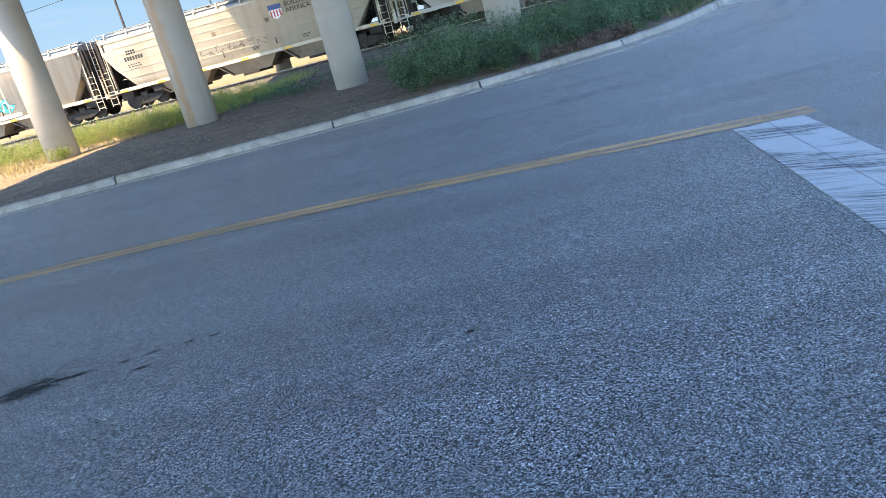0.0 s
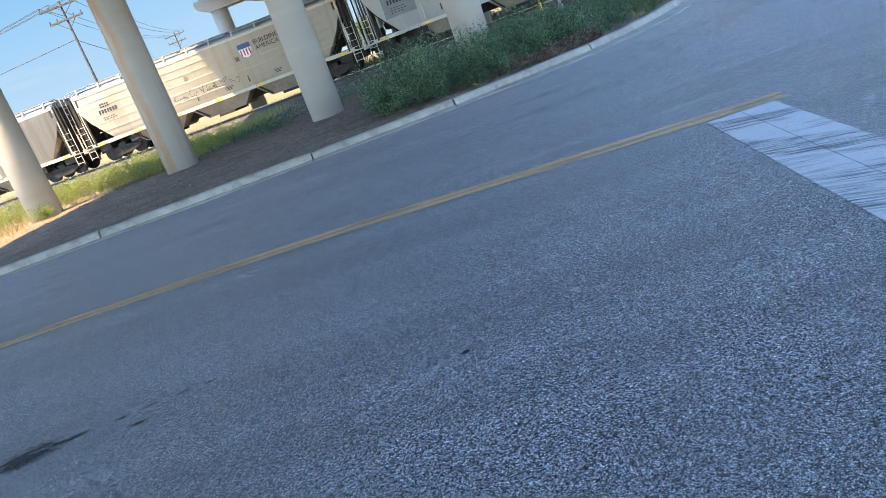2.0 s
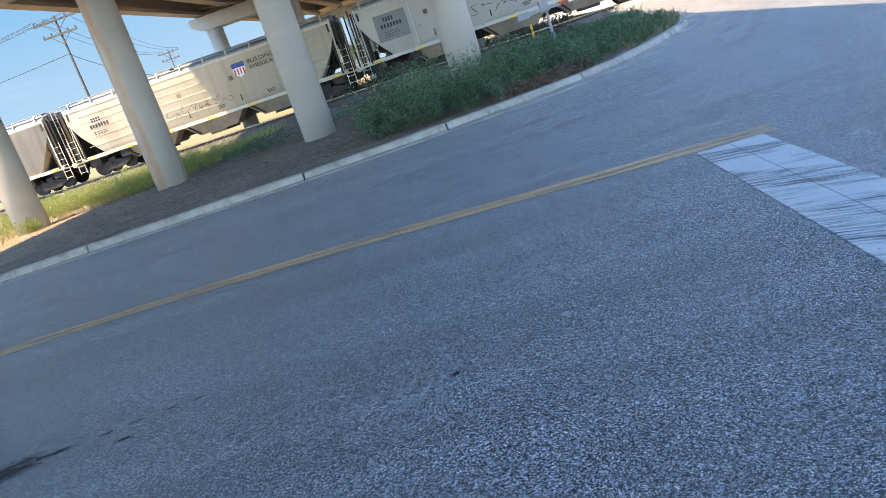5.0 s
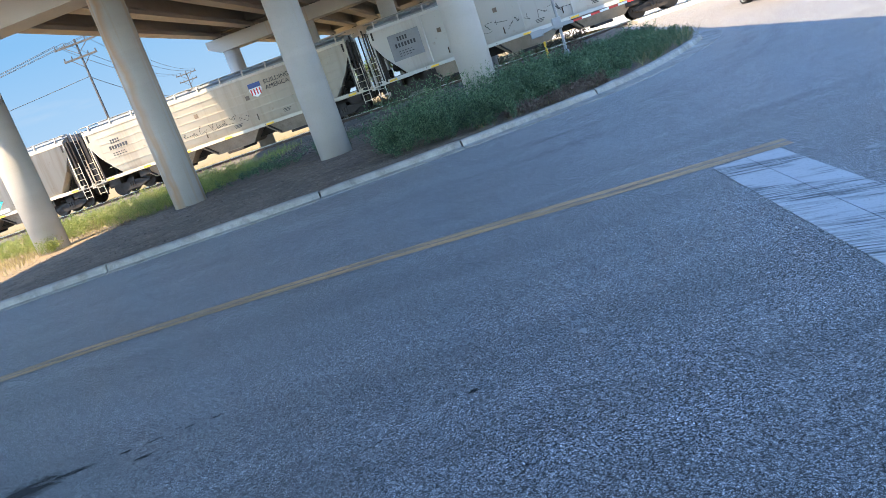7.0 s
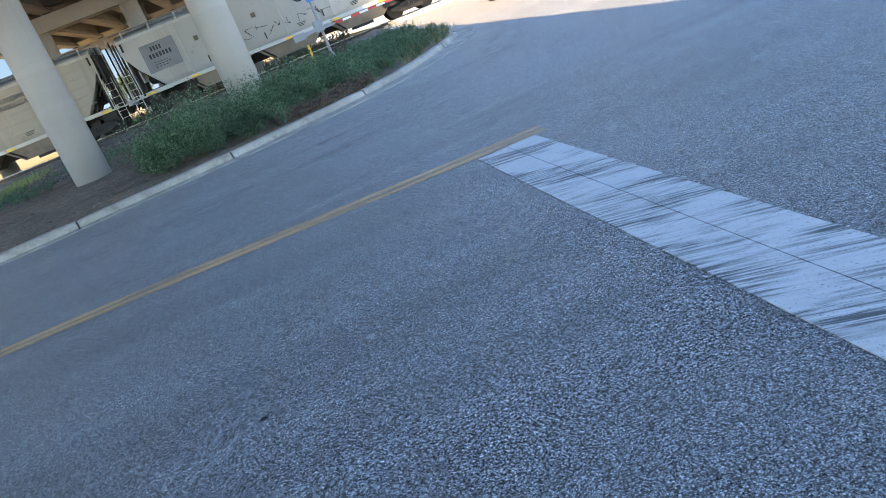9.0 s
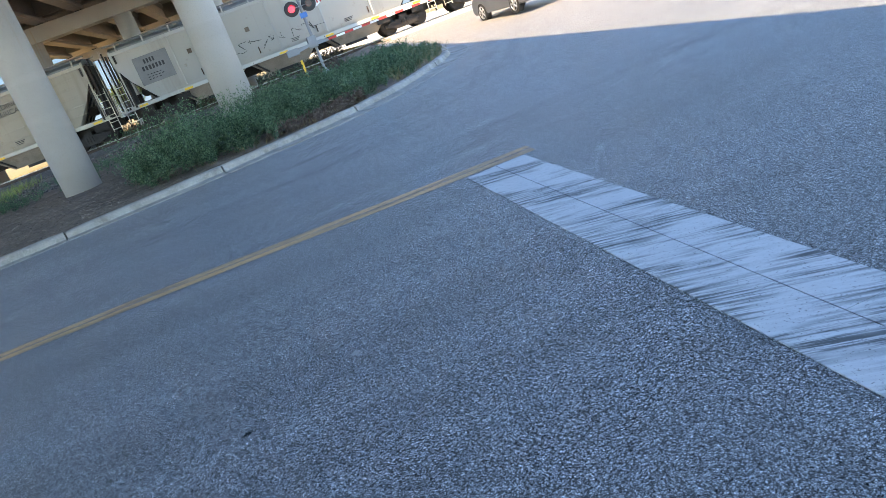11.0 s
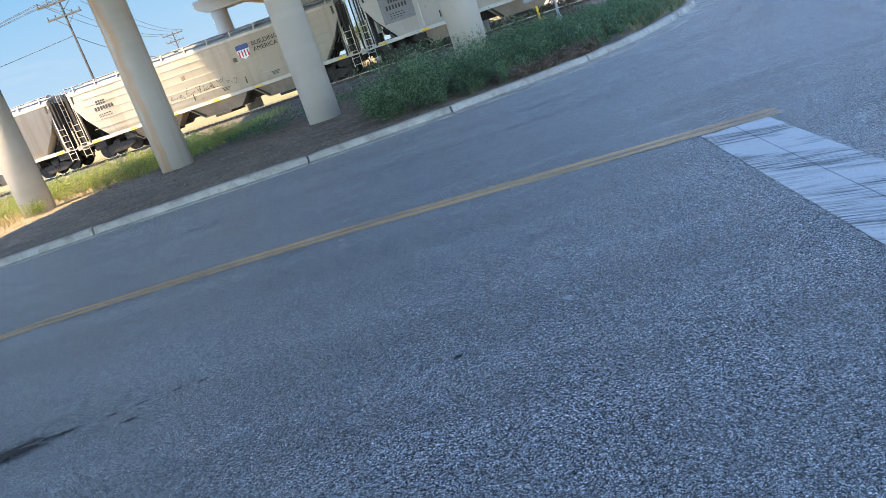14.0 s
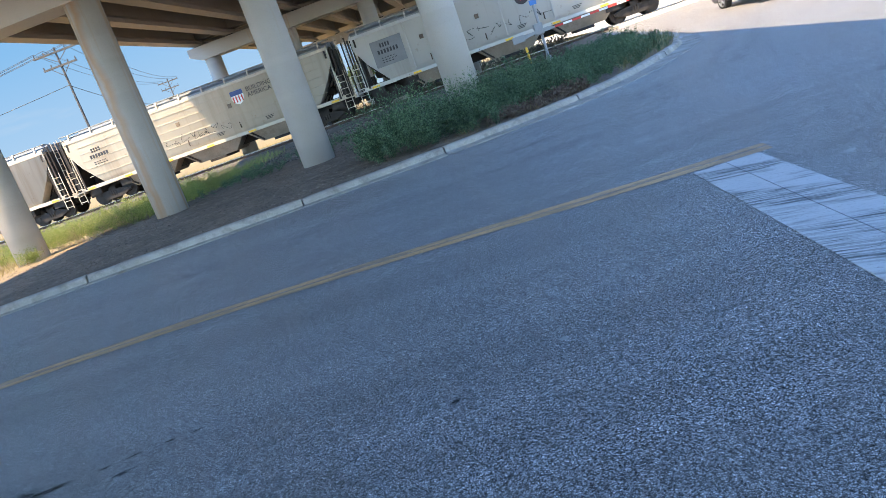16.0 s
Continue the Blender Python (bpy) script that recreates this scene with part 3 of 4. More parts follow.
PAINTS = {
    "cream": car_paint("cream_car_paint", (0.51, 0.455, 0.36), (0.3, 0.22, 0.15)),
    "white": car_paint("white_car_paint", (0.48, 0.47, 0.435), (0.3, 0.25, 0.2), 0.45),
    "grey": car_paint("light_grey_car_paint", (0.36, 0.38, 0.38), (0.24, 0.21, 0.18), 0.45),
    "tan": car_paint("dusty_tan_car_paint", (0.54, 0.48, 0.39), (0.3, 0.2, 0.12), 0.55),
}
GRIME = surface("grimy_underframe", (0.07, 0.052, 0.038), (0.19, 0.145, 0.105), 1.2, 30, 0.9, 0.0, 0.2, local=True)
DUSTY = surface("dusty_hopper_sheet", (0.15, 0.118, 0.086), (0.3, 0.245, 0.185), 0.9, 30, 0.85, 0.0, 0.15, local=True, dirt=(0.09, 0.065, 0.045), dirt_amount=0.45)
ROOF = surface("galvanised_roof_with_shade", (0.2, 0.205, 0.205), (0.31, 0.315, 0.31), 2.0, 30, 0.85, 0.0, 0.1, local=True)
TEAL = plain("teal_spray_paint", (0.03, 0.42, 0.42), 0.6)
LETTER = plain("black_lettering", (0.03, 0.03, 0.035), 0.6)
STENCIL = plain("grey_stencil_panel", (0.2, 0.2, 0.2), 0.7)
NAVY = plain("navy_emblem", (0.04, 0.07, 0.2), 0.6)


def strokes(points, width, y):
    """A flat band along points of x and z, as spray paint on the side of a car."""
    bm = B()
    pts = [Vector(p) for p in points]
    prev = None
    for i, p in enumerate(pts):
        d = (pts[min(i + 1, len(pts) - 1)] - pts[max(i - 1, 0)]).normalized()
        n = Vector((-d.y, d.x)) * width * (0.6 + 0.4 * math.sin(1.3 * i + 1)) / 2
        pair = (bm.verts.new((p.x + n.x, y, p.y + n.y)), bm.verts.new((p.x - n.x, y, p.y - n.y)))
        if prev:
            bm.faces.new((prev[0], prev[1], pair[1], pair[0]))
        prev = pair
    return bm


def truck(parent, x, r=0.46):
    """Two wheelsets in a cast side frame."""
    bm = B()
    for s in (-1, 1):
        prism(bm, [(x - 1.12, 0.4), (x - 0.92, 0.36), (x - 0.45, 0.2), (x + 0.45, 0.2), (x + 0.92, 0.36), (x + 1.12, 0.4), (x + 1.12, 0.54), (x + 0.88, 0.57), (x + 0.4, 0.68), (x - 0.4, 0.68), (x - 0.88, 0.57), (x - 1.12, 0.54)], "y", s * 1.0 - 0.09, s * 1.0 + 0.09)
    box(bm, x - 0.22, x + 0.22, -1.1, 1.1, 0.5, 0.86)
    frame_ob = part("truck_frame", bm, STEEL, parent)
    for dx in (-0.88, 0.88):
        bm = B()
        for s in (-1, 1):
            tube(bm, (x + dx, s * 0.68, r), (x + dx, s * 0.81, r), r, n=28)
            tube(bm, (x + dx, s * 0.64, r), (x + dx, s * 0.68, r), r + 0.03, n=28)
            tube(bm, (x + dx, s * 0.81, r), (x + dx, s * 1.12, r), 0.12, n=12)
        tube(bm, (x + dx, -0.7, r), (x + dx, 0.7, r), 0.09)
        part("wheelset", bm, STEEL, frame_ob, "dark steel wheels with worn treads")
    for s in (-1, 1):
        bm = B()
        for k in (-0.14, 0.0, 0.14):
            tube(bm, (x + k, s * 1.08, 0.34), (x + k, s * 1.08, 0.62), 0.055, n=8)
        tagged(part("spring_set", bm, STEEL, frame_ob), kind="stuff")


def ladder(bm, x, y, z0, z1, wide=0.42, along="x"):
    a = (wide, 0) if along == "x" else (0, wide)
    tube(bm, (x, y, z0), (x, y, z1), 0.022, n=6)
    tube(bm, (x + a[0], y + a[1], z0), (x + a[0], y + a[1], z1), 0.022, n=6)
    z = z0 + 0.1
    while z < z1:
        tube(bm, (x, y, z), (x + a[0], y + a[1], z), 0.017, n=6)
        z += 0.36


def hopper_car(cx, paint, label, ribs=(), corrugated=False, marks="plain"):
    """A covered hopper car; its axes: x along the track, z up from the rail head."""
    P = PAINTS[paint]
    car = empty("hopper_car", label, "railway car", "freight train", at=(cx, TRACK_Y, RAIL))
    H, W = 8.15, 1.58
    bm = B()
    # rounded sides between the sill and the roof
    secs = [(1.46, 1.2), (1.55, 1.5), (1.58, 2.4), (1.57, 3.3), (1.53, 3.85), (1.5, 3.95), (0.0, 3.96)]
    prof_all = [(u, z) for u, z in secs] + [(-u, z) for u, z in secs[-2::-1]]

    def end_x(z):
        # the end sheet leans in towards the bottom
        return H if z > 3.0 else H - (3.0 - z) * 0.82

    lo = [bm.verts.new((-end_x(z), u, z)) for u, z in prof_all]
    hi = [bm.verts.new((end_x(z), u, z)) for u, z in prof_all]
    for i in range(len(prof_all) - 1):
        f = bm.faces.new((lo[i], lo[i + 1], hi[i + 1], hi[i]))
        f.smooth = True
    bm.faces.new((lo[0], lo[-1], hi[-1], hi[0]))
    bm.faces.new(lo)
    bm.faces.new(hi[::-1])
    body = part("body", bm, P, car)
    for s in (-1, 1):
        for k in ribs:
            bm = B()
            box(bm, k - 0.03, k + 0.03, s * W - 0.02, s * W + 0.035, 1.35, 3.9)
            part("side_rib", bm, P, body)
        if corrugated:
            for z in (1.75, 2.2, 2.65, 3.1, 3.5):
                bm = B()
                prism(bm, [(s * W - 0.03, z - 0.012), (s * W + 0.008, z - 0.006), (s * W + 0.008, z + 0.006), (s * W - 0.03, z + 0.012)], "x", -7.4, 7.4)
                part("side_rib", bm, P, body)
    for s in (-1, 1):
        bm = B()
        box(bm, -8.3, 8.3, s * 1.47 - 0.06, s * 1.47 + 0.07, 1.08, 1.26, 0.015)
        part("side_sill", bm, P, car)
        bm = B()
        box(bm, -8.15, 8.15, s * 1.53 - 0.05, s * 1.53 + 0.06, 3.86, 4.02, 0.015)
        part("top_chord", bm, P, car)
    # roof coloured darker than the sides: its shade is painted into the grey
    bm = B()
    prism(bm, [(-1.46, 3.97), (-1.4, 4.12), (-0.75, 4.3), (0.75, 4.3), (1.4, 4.12), (1.46, 3.97)], "x", -8.15, 8.15)
    part("roof", bm, ROOF, car, "galvanised roof with its shade put into the grey")
    # hopper bays under the floor
    for k in (-4.0, 0.0, 4.0):
        bm = B()
        top = [bm.verts.new((k + a, b, 1.25)) for a, b in ((-2.0, -1.46), (2.0, -1.46), (2.0, 1.46), (-2.0, 1.46))]
        low = [bm.verts.new((k + a, b, 0.42)) for a, b in ((-1.15, -1.05), (1.15, -1.05), (1.15, 1.05), (-1.15, 1.05))]
        for i in range(4):
            bm.faces.new((top[i], top[(i + 1) % 4], low[(i + 1) % 4], low[i]))
        bm.faces.new(low)
        bm.faces.new(top[::-1])
        bay = part("hopper_bay", bm, DUSTY, car, "dusty tan hopper bay")
        for s in (-1, 1):
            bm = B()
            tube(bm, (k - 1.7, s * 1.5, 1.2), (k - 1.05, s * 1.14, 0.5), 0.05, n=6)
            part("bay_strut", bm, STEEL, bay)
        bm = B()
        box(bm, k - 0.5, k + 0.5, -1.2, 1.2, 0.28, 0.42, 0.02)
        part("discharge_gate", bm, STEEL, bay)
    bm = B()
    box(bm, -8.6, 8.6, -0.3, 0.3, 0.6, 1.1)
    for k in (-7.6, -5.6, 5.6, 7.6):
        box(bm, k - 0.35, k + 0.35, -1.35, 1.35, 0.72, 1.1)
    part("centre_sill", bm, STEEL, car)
    # roof walk and hatches
    for s in (-1, 1):
        bm = B()
        box(bm, -8.3, 8.3, s * 1.22 - 0.2, s * 1.22 + 0.2, 4.36, 4.39)
        part("running_board", bm, ROOF, car, "galvanised roof walkway")
        for i in range(12):
            x = -7.7 + 1.4 * i
            bm = B()
            prism(bm, [(s * 1.5, 4.0), (s * 1.58, 4.0), (s * 1.46, 4.36), (s * 1.36, 4.36)], "x", x - 0.035, x + 0.035)
            part("roof_bracket", bm, P, car)
    for i in range(5):
        bm = B()
        box(bm, -7.6 + 3.08 * i, -4.75 + 3.08 * i, -0.42, 0.42, 4.3, 4.45, 0.03)
        part("hatch", bm, ROOF, car)
    for e in (-1, 1):
        bm = B()
        box(bm, min(e * 8.75, e * 6.6), max(e * 8.75, e * 6.6), -1.5, 1.5, 1.06, 1.12)
        box(bm, min(e * 8.7, e * 8.8), max(e * 8.7, e * 8.8), -1.5, 1.5, 0.95, 1.2)
        platform = part("end_platform", bm, P, car)
        for yy in (-1.42, 1.42):
            bm = B()
            tube(bm, (e * 8.45, yy, 1.1), (e * 8.45, yy, 4.15), 0.045, n=6)
            part("end_post", bm, STEEL, car)
        for yy in (-1.5, 1.5):
            bm = B()
            tube(bm, (e * 8.0, yy, 1.2), (e * 8.1, yy, 4.1), 0.05, n=6)
            part("end_post", bm, P, car)
        bm = B()
        ladder(bm, e * 8.35 - 0.21, -1.62, 0.45, 2.6)
        ladder(bm, e * 8.6, -1.2, 1.1, 4.35, 0.42, "y")
        tube(bm, (e * 8.78, -1.5, 2.1), (e * 8.78, 1.5, 2.1), 0.02, n=6)
        for yy in (-1.5, 0, 1.5):
            tube(bm, (e * 8.78, yy, 1.1), (e * 8.78, yy, 2.1), 0.02, n=6)
        part("ladder", bm, P, car)
        bm = B()
        box(bm, min(e * 8.6, e * 8.95), max(e * 8.6, e * 8.95), -0.12, 0.12, 0.72, 0.95, 0.03)
        tube(bm, (e * 8.7, -0.3, 0.75), (e * 8.85, -0.35, 0.35), 0.03, n=6)
        part("coupler", bm, STEEL, car)
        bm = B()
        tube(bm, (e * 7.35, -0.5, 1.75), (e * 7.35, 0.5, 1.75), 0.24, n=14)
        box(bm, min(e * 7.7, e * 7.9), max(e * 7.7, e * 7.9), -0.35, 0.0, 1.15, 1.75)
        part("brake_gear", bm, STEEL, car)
        # dark bracing added so the opening under the slope sheet reads as shade
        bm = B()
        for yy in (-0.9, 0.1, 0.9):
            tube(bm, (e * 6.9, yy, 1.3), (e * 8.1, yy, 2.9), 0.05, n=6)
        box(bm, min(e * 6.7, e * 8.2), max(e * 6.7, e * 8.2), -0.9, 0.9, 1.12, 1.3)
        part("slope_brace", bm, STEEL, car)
        # dark plate added to close the bright gap, as shade would
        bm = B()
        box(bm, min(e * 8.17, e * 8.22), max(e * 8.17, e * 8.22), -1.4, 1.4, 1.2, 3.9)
        part("end_shade_plate", bm, STEEL, car, "dark plate standing in for shade at the car end")
        for k in (7.95, 8.3):
            bm = B()
            box(bm, e * k - 0.05, e * k + 0.05, -1.56, -1.44, 1.15, 3.95)
            part("corner_post", bm, STEEL, car)
        truck(car, e * 6.75)
    y = -1.605
    # lettering blocks, reflectors and spray paint on the side that is seen
    bm = B()
    for x0, x1, z0, z1 in ((-6.7, -6.1, 3.0, 3.22), (-6.9, -5.7, 2.66, 2.88), (-6.8, -6.0, 2.42, 2.46), (-6.8, -5.9, 2.3, 2.34), (-6.8, -6.1, 2.18, 2.22)):
        w = (x1 - x0)
        k = max(1, round(w / 0.17))
        for i in range(k):
            box(bm, x0 + w * i / k, x0 + w * (i + 0.6) / k, y, y + 0.04, z0, z1)
    tagged(part("lettering", bm, LETTER, car, "black reporting marks"), kind="stuff")
    if marks in ("scribble", "tag"):
        bm = B()
        box(bm, -7.2, -5.45, y + 0.012, y + 0.03, 2.0, 3.4)
        part("stencil_panel", bm, STENCIL, car, "dark grey stencil panel")
    for x in (-4.4, -1.3, 1.9, 4.8):
        bm = B()
        box(bm, x - 0.11, x + 0.11, y + 0.008, y + 0.03, 2.72, 2.95)
        part("placard_holder", bm, GRIME, car)
        bm = B()
        box(bm, x + 0.16, x + 0.22, y + 0.004, y + 0.03, 1.5, 1.85)
        part("side_bracket", bm, RUST, car)
    for x in (-3.9, 0.6, 3.6):
        bm = B()
        for k in range(3):
            box(bm, x + 0.02 * k, x + 0.5 - 0.06 * k, y + 0.01, y + 0.03, 1.62 - 0.07 * k, 1.65 - 0.07 * k)
        tagged(part("lettering", bm, LETTER, car, "small black stencilled lines"), kind="stuff")
    for x in (-7.6, -5.2, -2.6, 0.0, 2.6, 5.2, 7.6):
        bm = B()
        box(bm, x - 0.22, x + 0.22, y + 0.005, y + 0.03, 1.1, 1.2)
        part("reflector", bm, AMBER, car, "yellow reflective strip")
    if marks in ("emblem", "scribble"):
        bm = B()
        prism(bm, [(2.2, 3.5), (2.85, 3.5), (2.9, 3.1), (2.76, 2.85), (2.52, 2.72), (2.28, 2.85), (2.15, 3.1)], "y", y - 0.004, y + 0.03)
        em = part("emblem", bm, WHITE, car, "shield emblem in red, white and blue")
        bm = B()
        box(bm, 2.16, 2.89, y - 0.012, y, 3.24, 3.5)
        part("emblem_band", bm, NAVY, em)
        bm = B()
        for i in range(4):
            box(bm, 2.23 + i * 0.17, 2.3 + i * 0.17, y - 0.012, y, 2.86, 3.2)
        part("emblem_bar", bm, RED, em)
        for word, z0 in (("BUILDING", 3.27), ("AMERICA", 2.95)):
            fc = bpy.data.curves.new("lettering", "FONT")
            fc.body, fc.size, fc.extrude = word, 0.34, 0.004
            fc.materials.append(LETTER)
            words = new("lettering", fc)
            words.parent = car
            words.matrix_local = pose(3.1, y - 0.002, z0, 90, 0, 0)
            tagged(words, "black painted word on the car side")
    rnd = random.Random(int(cx * 10))
    if marks in ("scribble", "tag", "emblem"):
        x = {"scribble": -2.5, "tag": -3.5, "emblem": -3.0}[marks]
        for word in range(9):
            hgt = rnd.uniform(0.35, 0.6)
            base = 1.7 + rnd.uniform(-0.05, 0.1)
            marks_at = [(x + 0.16 * i * rnd.uniform(-0.4, 1.3), base + hgt * rnd.random()) for i in range(5)]
            part("graffiti", strokes([tuple(p) for p in smooth_curve(marks_at, 0.03)], 0.034, -1.592), LETTER, car)
            x += rnd.uniform(0.42, 0.6)
    if marks == "mural":
        # overlapping rounded swashes, none of them a letter
        x = -6.4
        for k in range(12):
            pts = [(x + rnd.uniform(-0.1, 0.25), 1.55 + rnd.uniform(0, 0.2)), (x + rnd.uniform(0.2, 0.6), 2.1 + rnd.uniform(-0.3, 0.3)), (x + rnd.uniform(0.5, 1.0), 1.9 + rnd.uniform(-0.25, 0.55))]
            fine = [tuple(p) for p in smooth_curve(pts, 0.1)]
            g = part("graffiti", strokes(fine, 0.66, -1.586), LETTER, car, "teal spray-painted swash with a dark outline")
            part("graffiti_fill", strokes(fine, 0.54, -1.594), TEAL, g)
            part("graffiti_glow", strokes([(a - 0.05, b + 0.07) for a, b in fine], 0.09, -1.6), AMBER if k % 3 == 0 else WHITE, g)
            x += 0.78
        bm = B()
        box(bm, -6.2, x + 0.3, -1.586, -1.55, 1.3, 1.5)
        part("graffiti", bm, WHITE, car)
    return car


GAP = -6.6
PITCH = 17.62
hopper_car(GAP - PITCH / 2, "cream", "cream covered hopper car with ribbed sides on the rails", corrugated=True, marks="emblem")
hopper_car(GAP + PITCH / 2, "white", "dirty white covered hopper car with scrawled graffiti", ribs=(-5.2, -2.6, 0, 2.6, 5.2), marks="scribble")
hopper_car(GAP + PITCH * 1.5, "tan", "sunlit dusty tan covered hopper car at the crossing", ribs=(-5.2, 0, 5.2), marks="tag")
hopper_car(GAP - PITCH * 1.5, "tan", "dusty cream hopper car with teal graffiti", ribs=(-5.2, -2.6, 0, 2.6, 5.2), marks="mural")
hopper_car(GAP - PITCH * 2.5, "grey", "light grey covered hopper car with plain sides", ribs=(-4, 0, 4))
hopper_car(GAP + PITCH * 2.5, "grey", "light grey covered hopper car beyond the crossing", ribs=(-4, 0, 4))

# ---- railway signal ----
LAMP = Nodes("lit_red_lens", 0.3)
LAMP.b.inputs["Base Color"].default_value = (0.6, 0.01, 0.02, 1)
LAMP.b.inputs["Emission Color"].default_value = (1.0, 0.02, 0.04, 1)
LAMP.b.inputs["Emission Strength"].default_value = 1.2
DARK_LENS = plain("dark_red_lens", (0.09, 0.015, 0.02), 0.25)
signal = empty("crossing_signal", "silver crossing signal with red lamps and lowered gate", "railway signal", at=(3.42, 35.0, 0.6))
bm = B()
tube(bm, (0, 0, -0.1), (0, 0, 3.9), 0.065, n=16)
part("mast", bm, SIGNAL_GREY, signal)
bm = B()
tube(bm, (0, 0, -0.12), (0, 0, 0.12), 0.2, 0.1, n=16)
part("mast_base", bm, SIGNAL_GREY, signal)
bm = B()
tube(bm, (-0.42, -0.05, 2.95), (0.42, -0.05, 2.95), 0.035, n=10)
part("lamp_bracket", bm, SIGNAL_GREY, signal)
for x, m in ((-0.4, LAMP.m), (0.4, DARK_LENS)):
    bm = B()
    tube(bm, (x, -0.08, 2.95), (x, -0.03, 2.95), 0.33, n=32)
    tube(bm, (x, -0.1, 2.95), (x, 0.16, 2.95), 0.15, 0.11, n=20)
    target = part("lamp_target", bm, BLACK, signal, "round black lamp backing")
    bm = B()
    tube(bm, (x, -0.13, 2.95), (x, -0.09, 2.95), 0.15, n=24)
    part("lens", bm, m, target)
    bm = B()
    n = 14
    rim = [(x + 0.17 * math.cos(a), 2.95 + 0.17 * math.sin(a)) for a in spread((-0.2, math.pi + 0.2, n))]
    va = [bm.verts.new((p[0], -0.1, p[1])) for p in rim]
    vb = [bm.verts.new((p[0], -0.4, p[1])) for p in rim]
    for i in range(n):
        bm.faces.new((va[i], va[i + 1], vb[i + 1], vb[i]))
    part("hood", bm, BLACK, target)
bm = B()
box(bm, -0.15, 0.17, -0.09, -0.075, 2.44, 2.66)
part("notice", bm, BLUE, signal, "small blue notice plate")
bm = B()
box(bm, -0.28, 0.12, -0.25, 0.25, 1.1, 1.62, 0.03)
part("gate_motor", bm, SIGNAL_GREY, signal)
bm = B()
prism(bm, [(-1.3, 1.28), (-0.3, 1.33), (0.3, 1.35), (0.62, 1.27), (0.62, 1.17), (0.2, 1.17), (-0.3, 1.2), (-1.0, 1.1), (-1.32, 1.13)], "y", -0.34, -0.28)
box(bm, -1.35, -0.8, -0.42, -0.2, 1.05, 1.36, 0.02)
part("counterweight", bm, SIGNAL_GREY, signal)
for i in range(22):
    bm = B()
    z = 1.23 + 0.004 * i
    box(bm, 0.6 + 0.41 * i, 1.005 + 0.41 * i, -0.335, -0.295, z - 0.045, z + 0.045)
    part("gate_arm_band", bm, RED if i % 2 == 0 else WHITE, signal)
marker = empty("marker_post", "small yellow utility marker post among the weeds", "post", at=(2.5, 33.6, 0.55))
bm = B()
box(bm, -0.05, 0.05, -0.02, 0.02, -0.1, 0.85, 0.015)
part("post", bm, AMBER, marker)

# ---- waiting car ----
def parked_car(at, turn):
    car = empty("parked_car", "grey sport utility car waiting on the sunlit road", "car", at=at, turn=turn)
    side = [(-2.25, 0.35), (-2.3, 0.75), (-2.2, 1.0), (-2.05, 1.08), (-1.75, 1.62), (-1.5, 1.7), (0.3, 1.7), (0.55, 1.62), (1.2, 1.08), (2.05, 0.92), (2.25, 0.72), (2.28, 0.4), (2.1, 0.28), (-2.05, 0.28)]
    bm = B()
    prism(bm, side, "y", -0.88, 0.88)
    for v in bm.verts:
        if v.co.z > 1.15:
            v.co.y *= 0.8
    bmesh.ops.bevel(bm, geom=list(bm.edges), offset=0.05, segments=2, affect="EDGES", profile=0.5)
    part("body", bm, GREY_PAINT, car)
    for s in (-1, 1):
        bm = B()
        prism(bm, [(-1.6, 1.15), (-1.5, 1.56), (0.3, 1.56), (0.95, 1.15)], "y", s * 0.86 - 0.03, s * 0.86 + 0.0)
        for v in bm.verts:
            v.co.y = s * (0.9 if v.co.z < 1.3 else 0.735)
        bm.faces.ensure_lookup_table()
        part("side_window", bm, BLACK, car)
        for x in (-1.4, 1.38):
            bm = B()
            tube(bm, (x, s * 0.68, 0.35), (x, s * 0.91, 0.35), 0.35, n=32)
            tyre = part("tyre", bm, RUBBER, car)
            bm = B()
            tube(bm, (x, s * 0.85, 0.35), (x, s * 0.915, 0.35), 0.075, n=12)
            for k in range(5):
                a = 2 * math.pi * k / 5
                tube(bm, (x, s * 0.915, 0.35), (x + 0.23 * math.cos(a), s * 0.915, 0.35 + 0.23 * math.sin(a)), 0.035, n=6)
            for k in range(20):
                a, b = 2 * math.pi * k / 20, 2 * math.pi * (k + 1) / 20
                tube(bm, (x + 0.235 * math.cos(a), s * 0.915, 0.35 + 0.235 * math.sin(a)), (x + 0.235 * math.cos(b), s * 0.915, 0.35 + 0.235 * math.sin(b)), 0.018, n=5)
            part("rim", bm, ALLOY, tyre, "silver five-spoke rim")
        bm = B()
        box(bm, 2.1, 2.27, s * 0.7 - 0.14, s * 0.7 + 0.14, 0.72, 0.86, 0.03)
        part("headlight", bm, WHITE, car)
    return car


parked_car((10.72, 28.3, rise(28.3) + 0.01), 98)

